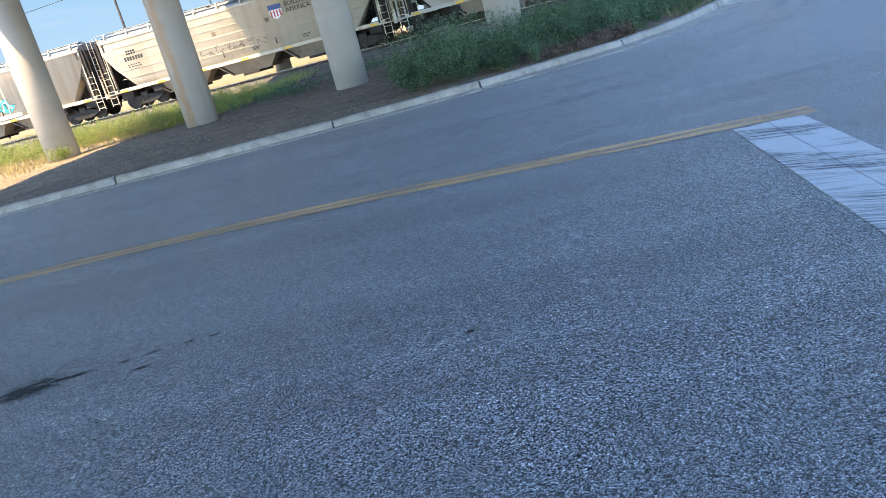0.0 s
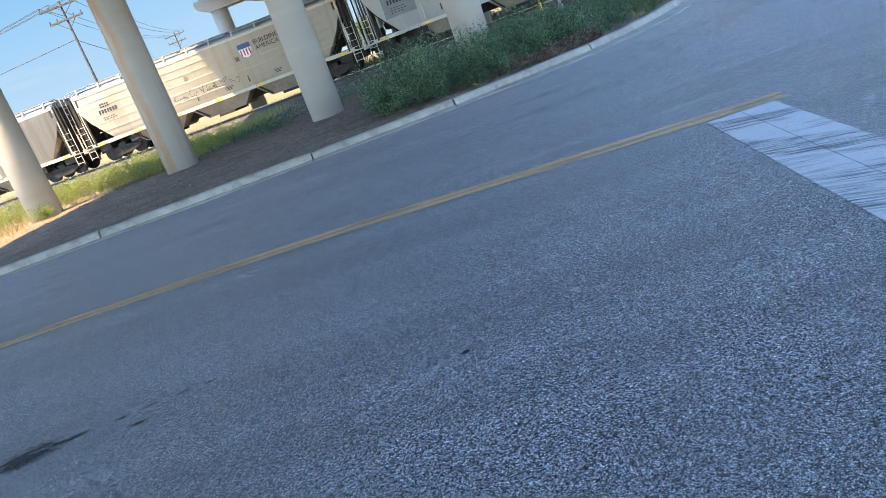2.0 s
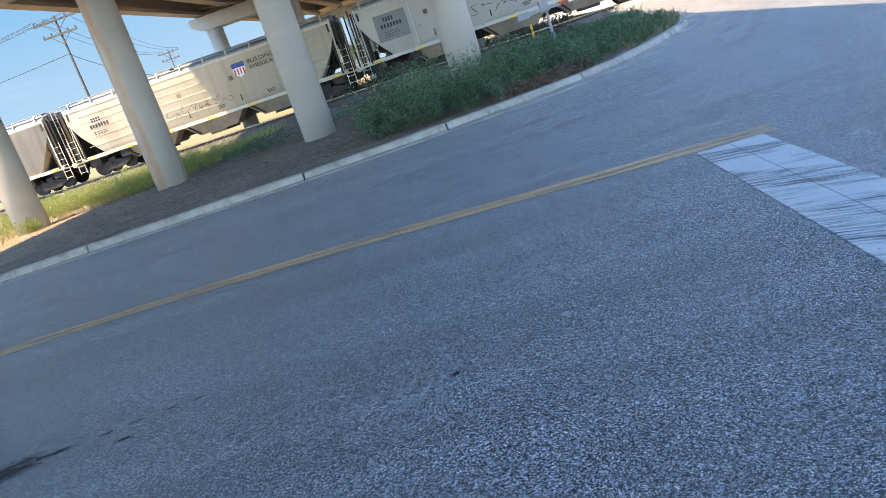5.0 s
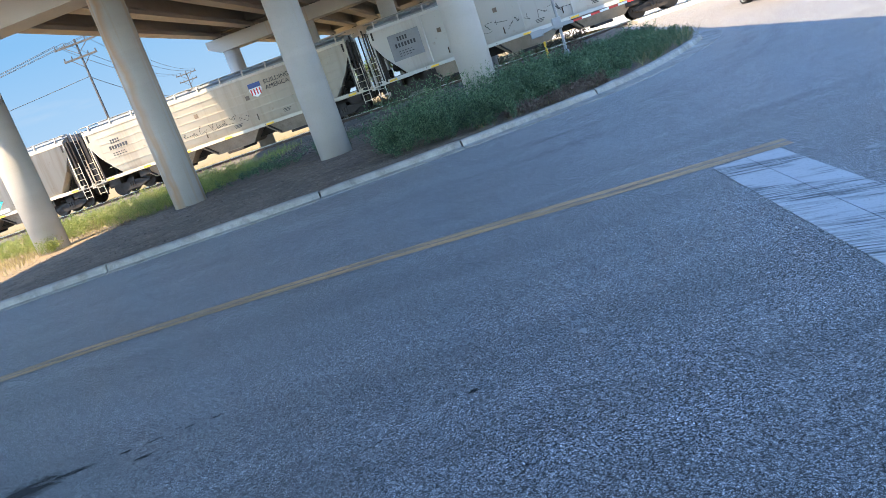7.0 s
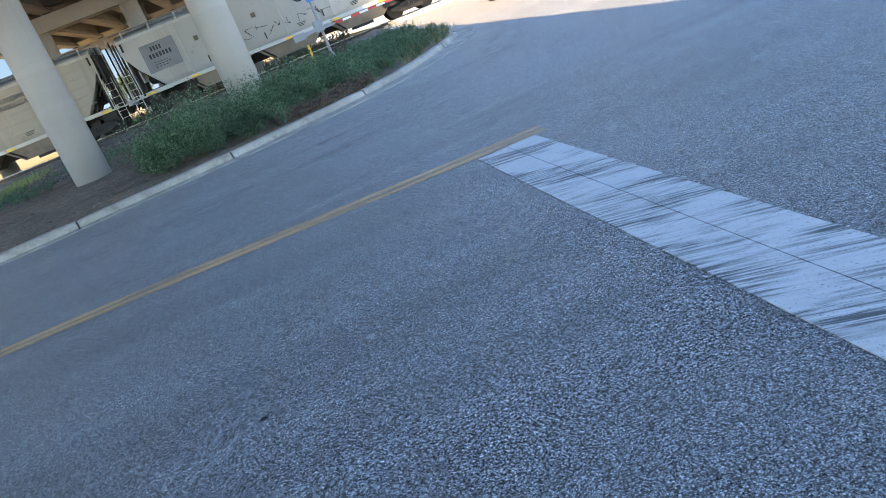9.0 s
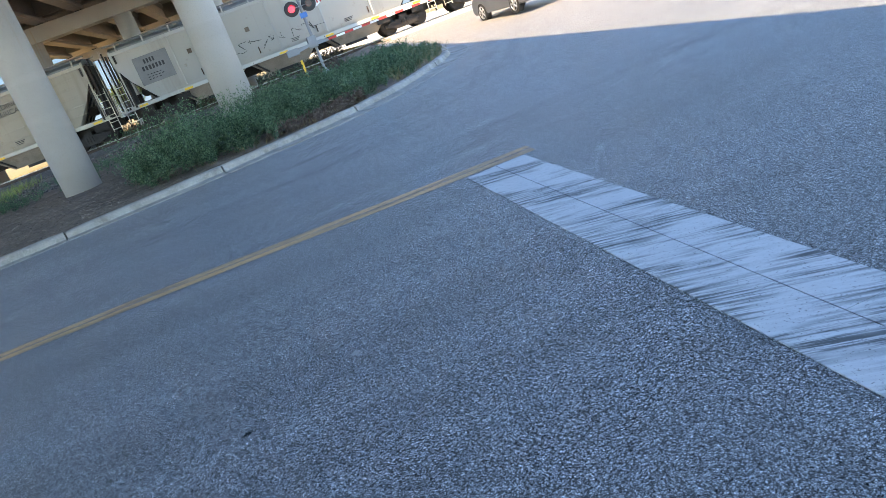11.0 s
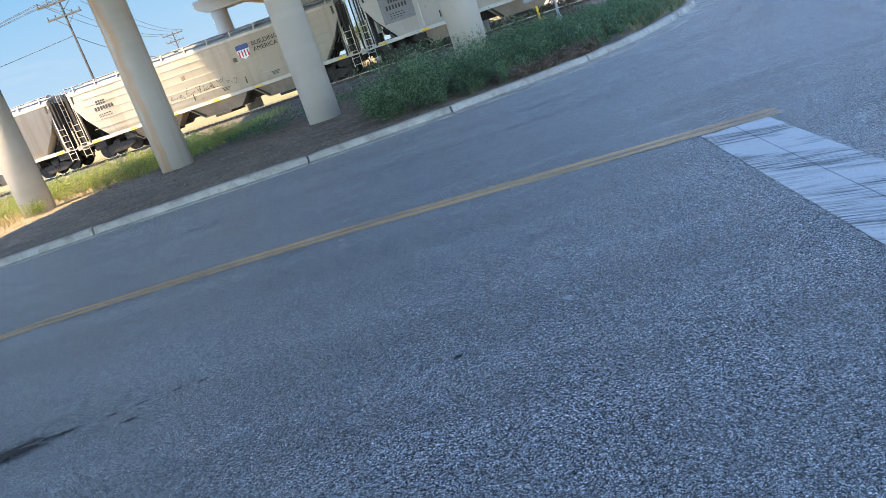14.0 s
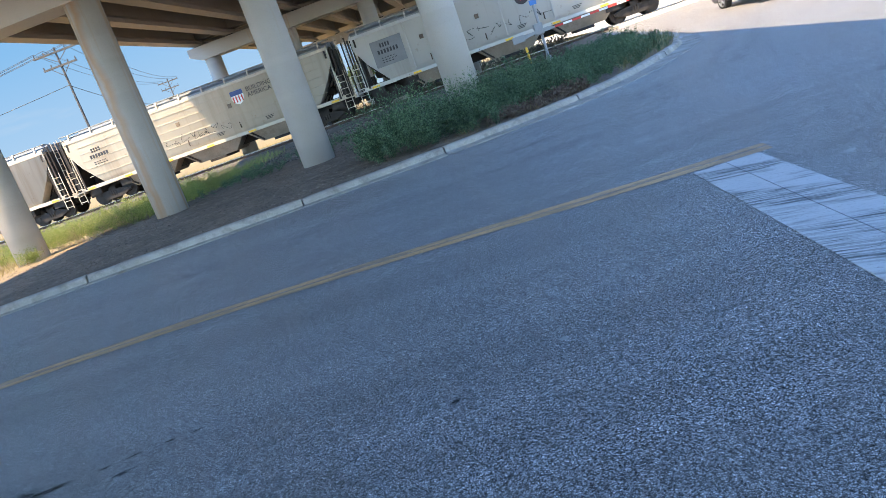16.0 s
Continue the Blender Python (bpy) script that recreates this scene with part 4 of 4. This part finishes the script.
# ---- poles and wires ----
def utility_pole(x, y, top, lean, arms):
    pole = empty("utility_pole", "weathered wooden utility pole with cross-arms", "utility pole", "utility poles", at=(x, y, rise(y) - 0.2))
    h = top - rise(y) + 0.2
    bm = B()
    tube(bm, (0, 0, 0), (lean * h, 0, h), 0.13, 0.075, n=12)
    part("shaft", bm, WOOD, pole)
    for z, w in arms:
        bm = B()
        box(bm, lean * z - w, lean * z + w, -0.2, -0.08, h - z - 0.07, h - z + 0.07)
        for k in (-0.95, -0.5, 0.5, 0.95):
            tube(bm, (k * w, -0.14, h - z + 0.07), (k * w, -0.14, h - z + 0.3), 0.05, n=8)
        arm = part("cross_arm", bm, WOOD, pole)
        bm = B()
        tube(bm, (-0.6 * w, -0.2, h - z), (0, -0.2, h - z - 0.8), 0.03, n=6)
        tube(bm, (0.6 * w, -0.2, h - z), (0, -0.2, h - z - 0.8), 0.03, n=6)
        part("brace", bm, WOOD, arm)
    return pole


utility_pole(-31.9, 60, 13.6, 0.0, ((0.4, 1.9), (1.5, 1.5)))
utility_pole(-53.6, 70, 13.2, 0.0, ((0.4, 1.6),))
utility_pole(-44.7, 110, 13.8, 0.0, ((0.4, 1.6), (1.4, 1.4)))


def wire(points, r=0.018):
    cu = bpy.data.curves.new("power_line", "CURVE")
    cu.dimensions, cu.bevel_depth, cu.bevel_resolution = "3D", r, 1
    sp = cu.splines.new("POLY")
    a, b, sag = points
    n = 24
    sp.points.add(n)
    for i in range(n + 1):
        t = i / n
        p = Vector(a).lerp(Vector(b), t)
        sp.points[i].co = (p.x, p.y, p.z - sag * 4 * t * (1 - t), 1)
    cu.materials.append(WIRE)
    return tagged(new("power_line", cu), "thin black overhead power line", "cable", "power lines")


for k in (-1.8, -0.9, 0.9, 1.8):
    wire(((-31.9 + k, 59.9, 13.6), (-44.7 + k * 0.8, 109.9, 13.7), 1.0))
    wire(((-31.9 + k, 59.9, 13.6), (-75 + k, 52, 12.6), 1.4))
for k in (-1.4, 1.4):
    wire(((-53.6 + k, 70, 13.2), (-90 + k, 62, 14.5), 0.8))
wire(((-32, 60, 10.5), (-90, 50, 9.0), 0.8), 0.025)
wire(((-32, 60, 10.5), (-44.7, 110, 10.5), 1.0), 0.025)

# ---- plants ----
rng = np.random.default_rng(5)


def leaf_cloud(name, centres, along, across, length, width, material, label, category):
    """Diamond leaves, all in one mesh."""
    n = len(centres)
    a = along / np.linalg.norm(along, axis=1, keepdims=True) * length[:, None]
    b = across - (across * a).sum(1, keepdims=True) * a / (a * a).sum(1, keepdims=True)
    b = b / np.linalg.norm(b, axis=1, keepdims=True) * width[:, None]
    v = np.empty((n, 4, 3))
    v[:, 0], v[:, 1], v[:, 2], v[:, 3] = centres - a / 2, centres + b / 2, centres + a / 2, centres - b / 2
    me = bpy.data.meshes.new(name)
    me.vertices.add(4 * n)
    me.vertices.foreach_set("co", v.reshape(-1))
    me.loops.add(4 * n)
    me.loops.foreach_set("vertex_index", np.arange(4 * n, dtype=np.int32))
    me.polygons.add(n)
    me.polygons.foreach_set("loop_start", np.arange(0, 4 * n, 4, dtype=np.int32))
    me.update(calc_edges=True)
    me.validate()
    me.materials.append(material)
    ob = new(name, me)
    return tagged(ob, label, category, kind="stuff")


def level(x, y):
    return np.array([verge_height(a, b) if b < 39 else 0.66 for a, b in zip(x, y)])


def weeds(name, spots, leaves, material, label, leaf=0.044):
    """Feathery weeds: leaves strung along rising stems. spots: x, y, height."""
    cs, al = [], []
    for x, y, z, h in spots:
        k = max(6, int(h * 16))
        per = max(4, int(leaves * h / k))
        ang = rng.uniform(0, 6.28, k)
        spreadr = rng.uniform(0.05, 0.62, k) * h
        hh = h * rng.uniform(0.45, 1.0, k)
        for i in range(k):
            t = np.sqrt(rng.uniform(0.03, 1.0, per))
            px = x + np.cos(ang[i]) * spreadr[i] * t ** 1.3 + rng.normal(0, 0.028, per)
            py = y + np.sin(ang[i]) * spreadr[i] * t ** 1.3 + rng.normal(0, 0.028, per)
            pz = z + hh[i] * t + rng.normal(0, 0.02, per)
            cs.append(np.stack([px, py, pz], 1))
            d = rng.normal(0, 1, (per, 3))
            d[:, 2] = np.abs(d[:, 2]) * 0.9 + 0.15
            al.append(d)
    cs, al = np.concatenate(cs), np.concatenate(al)
    n = len(cs)
    return leaf_cloud(name, cs, al, rng.normal(0, 1, (n, 3)), leaf * rng.uniform(0.6, 1.4, n), leaf * 0.36 * rng.uniform(0.7, 1.3, n), material, label, "weeds")


def scatter(n, x0, x1, y0, y1, keep):
    x, y = rng.uniform(x0, x1, n), rng.uniform(y0, y1, n)
    k = np.array([keep(a, b) for a, b in zip(x, y)])
    return x[k], y[k]


def weed_zone(x, y):
    """The overgrown end of the verge."""
    if x > 6.1 or y < curb_y(x) + 0.34:
        return False
    d = y - curb_y(x)
    if x < 0.6 and y > 22.4 + 0.8 * noise.noise((x * 0.9, y * 0.9, 14.0)):
        return False
    if 0.5 < x < 2.4 and d < 1.2 + 0.5 * noise.noise((x * 1.5, y * 1.5, 17.0)):
        return False
    start = -2.55 + 0.45 * math.sin(y * 1.3) - 0.1 * max(0, y - 20) * (y < 24) - 0.25 * (y > 24)
    return x > start and noise.noise((x * 0.7, y * 0.7, 9.0)) > -0.42 and y < 31 and (d > (0.5 if x < 0.3 else 0.95) or noise.noise((x * 2, y * 2, 1)) > 0.0)


x, y = scatter(1900, -3.6, 6.3, 15.8, 31, weed_zone)
z = level(x, y)
hs = [(1.0 - 0.45 * min(1, max(0, (a - 1.5) / 4.0))) * (0.5 + 0.42 * noise.noise((a * 0.5, b * 0.5, 3.0)) + (0.36 if -2.8 < a < 0.6 and b < 20 else 0.1)) * random.choice((0.6, 0.8, 0.95, 1.1, 1.35)) * (0.62 + 0.85 * max(0.0, 0.4 + noise.noise((a * 1.15, b * 1.15, 27.0)))) for a, b in zip(x, y)]
weeds("weeds", list(zip(x, y, z, hs)), 620, WEED, "dense feathery green weeds along the curb", 0.05)

x, y = scatter(520, -10.8, -2.8, 24.4, 33, lambda a, b: noise.noise((a * 0.6, b * 0.6, 2)) > 0.05)
z = level(x, y)
weeds("low_weeds", list(zip(x, y, z, rng.uniform(0.15, 0.42, len(x)))), 380, WEED, "low shaded green weeds behind the columns")
x, y = scatter(60, -15.2, -14.6, 21.6, 22.3, lambda a, b: True)
weeds("column_weeds", list(zip(x[:14] - 0.1, y[:14], level(x[:14], y[:14]), rng.uniform(0.3, 0.6, 14))), 380, GRASS, "small green weed at the foot of a column")


def blades(name, x, y, h, material, label, wide=0.016, z=None):
    n = len(x)
    z = level(x, y) if z is None else z
    base = np.stack([x, y, z - 0.02], 1)
    tilt = rng.normal(0, 0.33, (n, 2))
    tip = base + np.stack([tilt[:, 0] * h, tilt[:, 1] * h, h], 1)
    return leaf_cloud(name, (base + tip) / 2, tip - base, rng.normal(0, 1, (n, 3)), np.linalg.norm(tip - base, axis=1), np.full(n, wide), material, label, "grass")


def verge_grass(a, b):
    """Grass west of the bare dirt and behind it."""
    if b < curb_y(a) + (2.2 if a < -12 else 0.9) + 0.5 * noise.noise((a * 0.8, b * 0.8, 5)):
        return False
    bare = -13.2 < a < -2.8 and b < 23.9 + 0.3 * noise.noise((a, 0, 0))
    track = b > 37.5 + noise.noise((a * 0.5, 1, 1))
    path = 31.8 < b < 35.2 and a < -17
    edge = a < -11 and b < 23 and a > -14.4 - 0.05 * (b - 14) + 0.5 * noise.noise((a * 1.5, b * 1.5, 3))
    shade = a > -10.5 + 0.8 * noise.noise((a * 0.8, b * 0.8, 12))
    return not (bare or track or path or edge or shade) and noise.noise((a * 0.35, b * 0.35, 8)) > -0.35


x, y = scatter(70000, -45, -3.5, 13, 38.5, verge_grass)
g = np.array([noise.noise((a * 0.28, b * 0.28, 6)) + (0.35 if a > -13 else 0) + 0.02 * (b - 24) for a, b in zip(x, y)]) + rng.normal(0, 0.2, len(x))
green = g > 0.12
blades("green_grass", x[green], y[green], rng.uniform(0.14, 0.5, green.sum()), GRASS, "green grass growing along the railway")
blades("dry_grass", x[~green], y[~green], rng.uniform(0.1, 0.42, (~green).sum()), STRAW, "dry straw-coloured grass on the verge")
x, y = scatter(5000, -40, -14, 12, 20, lambda a, b: b > curb_y(a) + 2.0 + 0.6 * noise.noise((a, b, 7)))
blades("dry_grass", x, y, rng.uniform(0.05, 0.18, len(x)), STRAW, "short dry grass at the roadside")

x, y = scatter(4200, 3.2, 6.4, 17.5, 30, lambda a, b: b > curb_y(a) + 0.35 and a + 0.4 * noise.noise((a, b, 2)) > 3.6 + 0.12 * (b - 18))
blades("dry_weeds", x, y, rng.uniform(0.1, 0.42, len(x)), TAN, "dry tan weed stalks at the end of the verge", 0.01)
x, y = scatter(1500, -2.6, 6.2, 15.9, 23, lambda a, b: curb_y(a) + 0.22 < b < curb_y(a) + 0.8)
blades("dry_weeds", x, y, rng.uniform(0.06, 0.22, len(x)), STRAW, "dry stalks along the back of the curb", 0.01)
x, y = scatter(260, -1.5, 4.5, 31, 38.5, lambda a, b: noise.noise((a * 0.7, b * 0.7, 21)) > -0.25)
weeds("dead_brush", list(zip(x, y, level(x, y), rng.uniform(0.15, 0.45, len(x)))), 300, stone_material("dead_brush", (0.04, 0.03, 0.022), (0.11, 0.085, 0.06), (0.2, 0.16, 0.11)), "tangled brown dead brush beside the track", 0.08)
# brush added to block the bright ground under the cars, imitating deep shade
x, y = scatter(330, -11.5, 6, 46.8, 54, lambda a, b: noise.noise((a * 0.5, b * 0.5, 31)) > -0.4)
weeds("shade_filler_brush", list(zip(x, y, np.full(len(x), 0.11), rng.uniform(0.7, 1.5, len(x)))), 200, stone_material("shade_filler_brush", (0.035, 0.03, 0.02), (0.09, 0.075, 0.045), (0.15, 0.14, 0.08)), "dark brush added to fill the shade beyond the railway", 0.13)
x, y = scatter(420, 0.3, 2.7, 16.5, 19.5, lambda a, b: curb_y(a) + 0.32 < b < curb_y(a) + 1.5)
weeds("dead_brush", list(zip(x, y, level(x, y), rng.uniform(0.1, 0.34, len(x)))), 240, stone_material("red_brown_stalks", (0.06, 0.04, 0.032), (0.13, 0.09, 0.068), (0.22, 0.18, 0.13)), "red-brown dead weeds behind the curb", 0.06)
x, y = scatter(620, -24, -10.2, 23.6, 31.5, lambda a, b: noise.noise((a * 0.5, b * 0.5, 41)) > -0.15 and (a > -16.5 or b > 20 + 0.5 * (-16.5 - a)))
weeds("sunlit_weeds", list(zip(x, y, level(x, y), rng.uniform(0.3, 0.95, len(x)))), 300, GRASS, "bushy yellow-green weeds behind the columns", 0.06)
x, y = scatter(170, -19, -11, 24, 33, lambda a, b: noise.noise((a * 0.6, b * 0.6, 44)) > 0.0)
weeds("dry_brush", list(zip(x, y, level(x, y), rng.uniform(0.3, 0.75, len(x)))), 260, TAN, "tan dry brush among the grass", 0.055)
# fallen twigs and straw on the bare dirt
x, y = scatter(5200, -14, 1.5, 15, 27, lambda a, b: b > curb_y(a) + 0.25)
m = len(x)
leaf_cloud("twigs", np.stack([x, y, level(x, y) + 0.012], 1), np.stack([rng.normal(1, 0.5, m), rng.normal(0, 0.6, m), rng.normal(0, 0.08, m)], 1), np.tile((0.0, 0.2, 1.0), (m, 1)) + rng.normal(0, 0.4, (m, 3)), rng.uniform(0.03, 0.16, m), rng.uniform(0.004, 0.011, m), stone_material("dead_twigs", (0.05, 0.036, 0.025), (0.14, 0.105, 0.072), (0.3, 0.24, 0.17)), "dead twigs and straw scattered on the dirt", "litter")

x, y = rng.uniform(-70, 8, 26000), rng.uniform(46.5, 61, 26000)
blades("far_dry_grass", x, y, rng.uniform(0.25, 0.8, 26000), STRAW, "dry grass beyond the railway", 0.03, np.full(26000, 0.11))

# stones and litter on the dirt and the ballast
def stones(name, x, y, z, size, material, label):
    n = len(x)
    base = np.array([(1, 0, 0), (-1, 0, 0), (0, 1, 0), (0, -1, 0), (0, 0, 0.7), (0, 0, -0.7)], float)
    tri = np.array([(0, 2, 4), (2, 1, 4), (1, 3, 4), (3, 0, 4), (2, 0, 5), (1, 2, 5), (3, 1, 5), (0, 3, 5)])
    a = rng.uniform(0, 6.28, n)
    p = base[None] * size[:, None, None] * rng.uniform(0.6, 1.3, (n, 6, 1))
    q = p.copy()
    q[:, :, 0] = p[:, :, 0] * np.cos(a)[:, None] - p[:, :, 1] * np.sin(a)[:, None]
    q[:, :, 1] = p[:, :, 0] * np.sin(a)[:, None] + p[:, :, 1] * np.cos(a)[:, None]
    q += np.stack([x, y, z], 1)[:, None]
    f = (tri[None] + 6 * np.arange(n)[:, None, None]).reshape(-1, 3)
    ob = mesh_object(name, q.reshape(-1, 3).tolist(), f.tolist(), material)
    return tagged(ob, label, "stones", kind="stuff")


PEBBLE = stone_material("verge_pebbles", (0.07, 0.055, 0.04), (0.16, 0.125, 0.092), (0.26, 0.215, 0.165))
CRUSHED = stone_material("crushed_stone", (0.035, 0.031, 0.028), (0.12, 0.107, 0.096), (0.3, 0.27, 0.24))
x, y = scatter(6500, -15, -2.0, 13.4, 24, lambda a, b: b > curb_y(a) + 0.25)
stones("pebbles", x, y, level(x, y), rng.uniform(0.005, 0.018, len(x)) * rng.choice((0.7, 1.0, 1.0, 1.3, 2.4), len(x)), PEBBLE, "loose brown gravel on the dirt verge")
x, y = scatter(9000, -13, 4.5, 29.5, 39, lambda a, b: noise.noise((a * 0.4, b * 0.4, 51)) > -0.3 + 0.1 * (32 - b))
stones("slope_stones", x, y, level(x, y) + 0.01, rng.uniform(0.02, 0.06, len(x)), CRUSHED, "grey ballast stones spilled down the slope")
x, y = rng.uniform(-45, 9, 16000), rng.normal(TRACK_Y - 2.7, 0.9, 16000)
stones("ballast_stones", x, y, 0.7 - 0.32 * np.clip((TRACK_Y - 1.8 - y) / 2.4, 0, 1), rng.uniform(0.03, 0.07, 16000), CRUSHED, "crushed grey ballast stones beside the rails")

# ---- distant sky over the northern horizon ----
def sky_backdrop():
    n = Nodes("clear_blue_sky", 1.0)
    up = n.add("ShaderNodeSeparateXYZ", Vector=n.add("ShaderNodeNewGeometry").outputs["Position"]).outputs["Z"]
    h = n.add("ShaderNodeMath", Value=up)
    h.operation = "DIVIDE"
    h.inputs[1].default_value = 1600.0
    c = n.ramp(h.outputs[0], (0.0, (0.118, 0.155, 0.188)), (0.25, (0.06, 0.118, 0.183)), (1.0, (0.022, 0.065, 0.15)))
    wisps = n.ramp(n.noise(1.0, 6, 0.6, n.coords((0.0012, 0.002, 0.009))), (0.56, 0.0), (0.8, 0.5))
    em = n.add("ShaderNodeEmission", Strength=1.0)
    n.link(n.mix(wisps, c, (0.15, 0.165, 0.18)), em.inputs["Color"])
    out = [x for x in n.t.nodes if x.type == "OUTPUT_MATERIAL"][0]
    n.link(em.outputs[0], out.inputs[0])
    angles = spread((-75, 75, 40))
    verts = [(2200 * math.sin(radians(a)), 2200 * math.cos(radians(a)), z) for z in (-40, 1600) for a in angles]
    k = len(angles)
    ob = mesh_object("backdrop", verts, [(i, i + 1, k + i + 1, k + i) for i in range(k - 1)], n.m, None, True)
    return tagged(ob, "clear blue sky with thin high wisps of cloud", "sky", kind="structure")


sky_backdrop()

# dark silt lying in the gutter
gx = rng.uniform(-16, -2.5, 5500)
gx = gx[np.array([noise.noise((a * 0.9, 3.0, 0.0)) > -0.1 for a in gx])]
gy = np.array([curb_y(a) for a in gx]) - np.abs(rng.normal(0, 0.08, len(gx))) - 0.01
stones("gutter_silt", gx, gy, np.full(len(gx), 0.012), rng.uniform(0.008, 0.04, len(gx)), stone_material("gutter_silt", (0.02, 0.018, 0.016), (0.05, 0.043, 0.036), (0.14, 0.12, 0.1)), "dark silt and grit in the gutter")

# ---- far trees ----
def far_tree(x, y, h):
    tree = empty("tree", "green broadleaf tree in the far distance", "tree", "far trees", at=(x, y, 0.6))
    bm = B()
    tube(bm, (0, 0, -0.2), (0.1, 0, h * 0.45), 0.18, 0.1, n=8)
    for k in range(5):
        a = k * 1.26 + x
        tube(bm, (0.05, 0, h * (0.25 + 0.04 * k)), (math.cos(a) * h * 0.25, math.sin(a) * h * 0.25, h * 0.62), 0.07, 0.03, n=6)
    part("trunk", bm, WOOD, tree)
    n = 1500
    clump = rng.normal(0, 1, (14, 3)) * np.array([0.2, 0.2, 0.14]) * h + np.array([0, 0, h * 0.62])
    c = clump[rng.integers(0, 14, n)] + rng.normal(0, 0.085, (n, 3)) * h
    ob = leaf_cloud("crown", c, rng.normal(0, 1, (n, 3)), rng.normal(0, 1, (n, 3)), rng.uniform(0.3, 0.6, n), rng.uniform(0.2, 0.35, n), TREE, "", "")
    ob.parent = tree
    if "kind" in ob:
        del ob["kind"]


for x, y, h in ((-38, 105, 6), (-30, 112, 6.5), (-24, 100, 5.5), (-17, 108, 7), (-9, 102, 6), (-2, 110, 7), (4, 100, 6), (9, 112, 7.5), (30, 100, 7), (36, 108, 8), (45, 98, 7), (55, 105, 8)):
    far_tree(x, y, h)
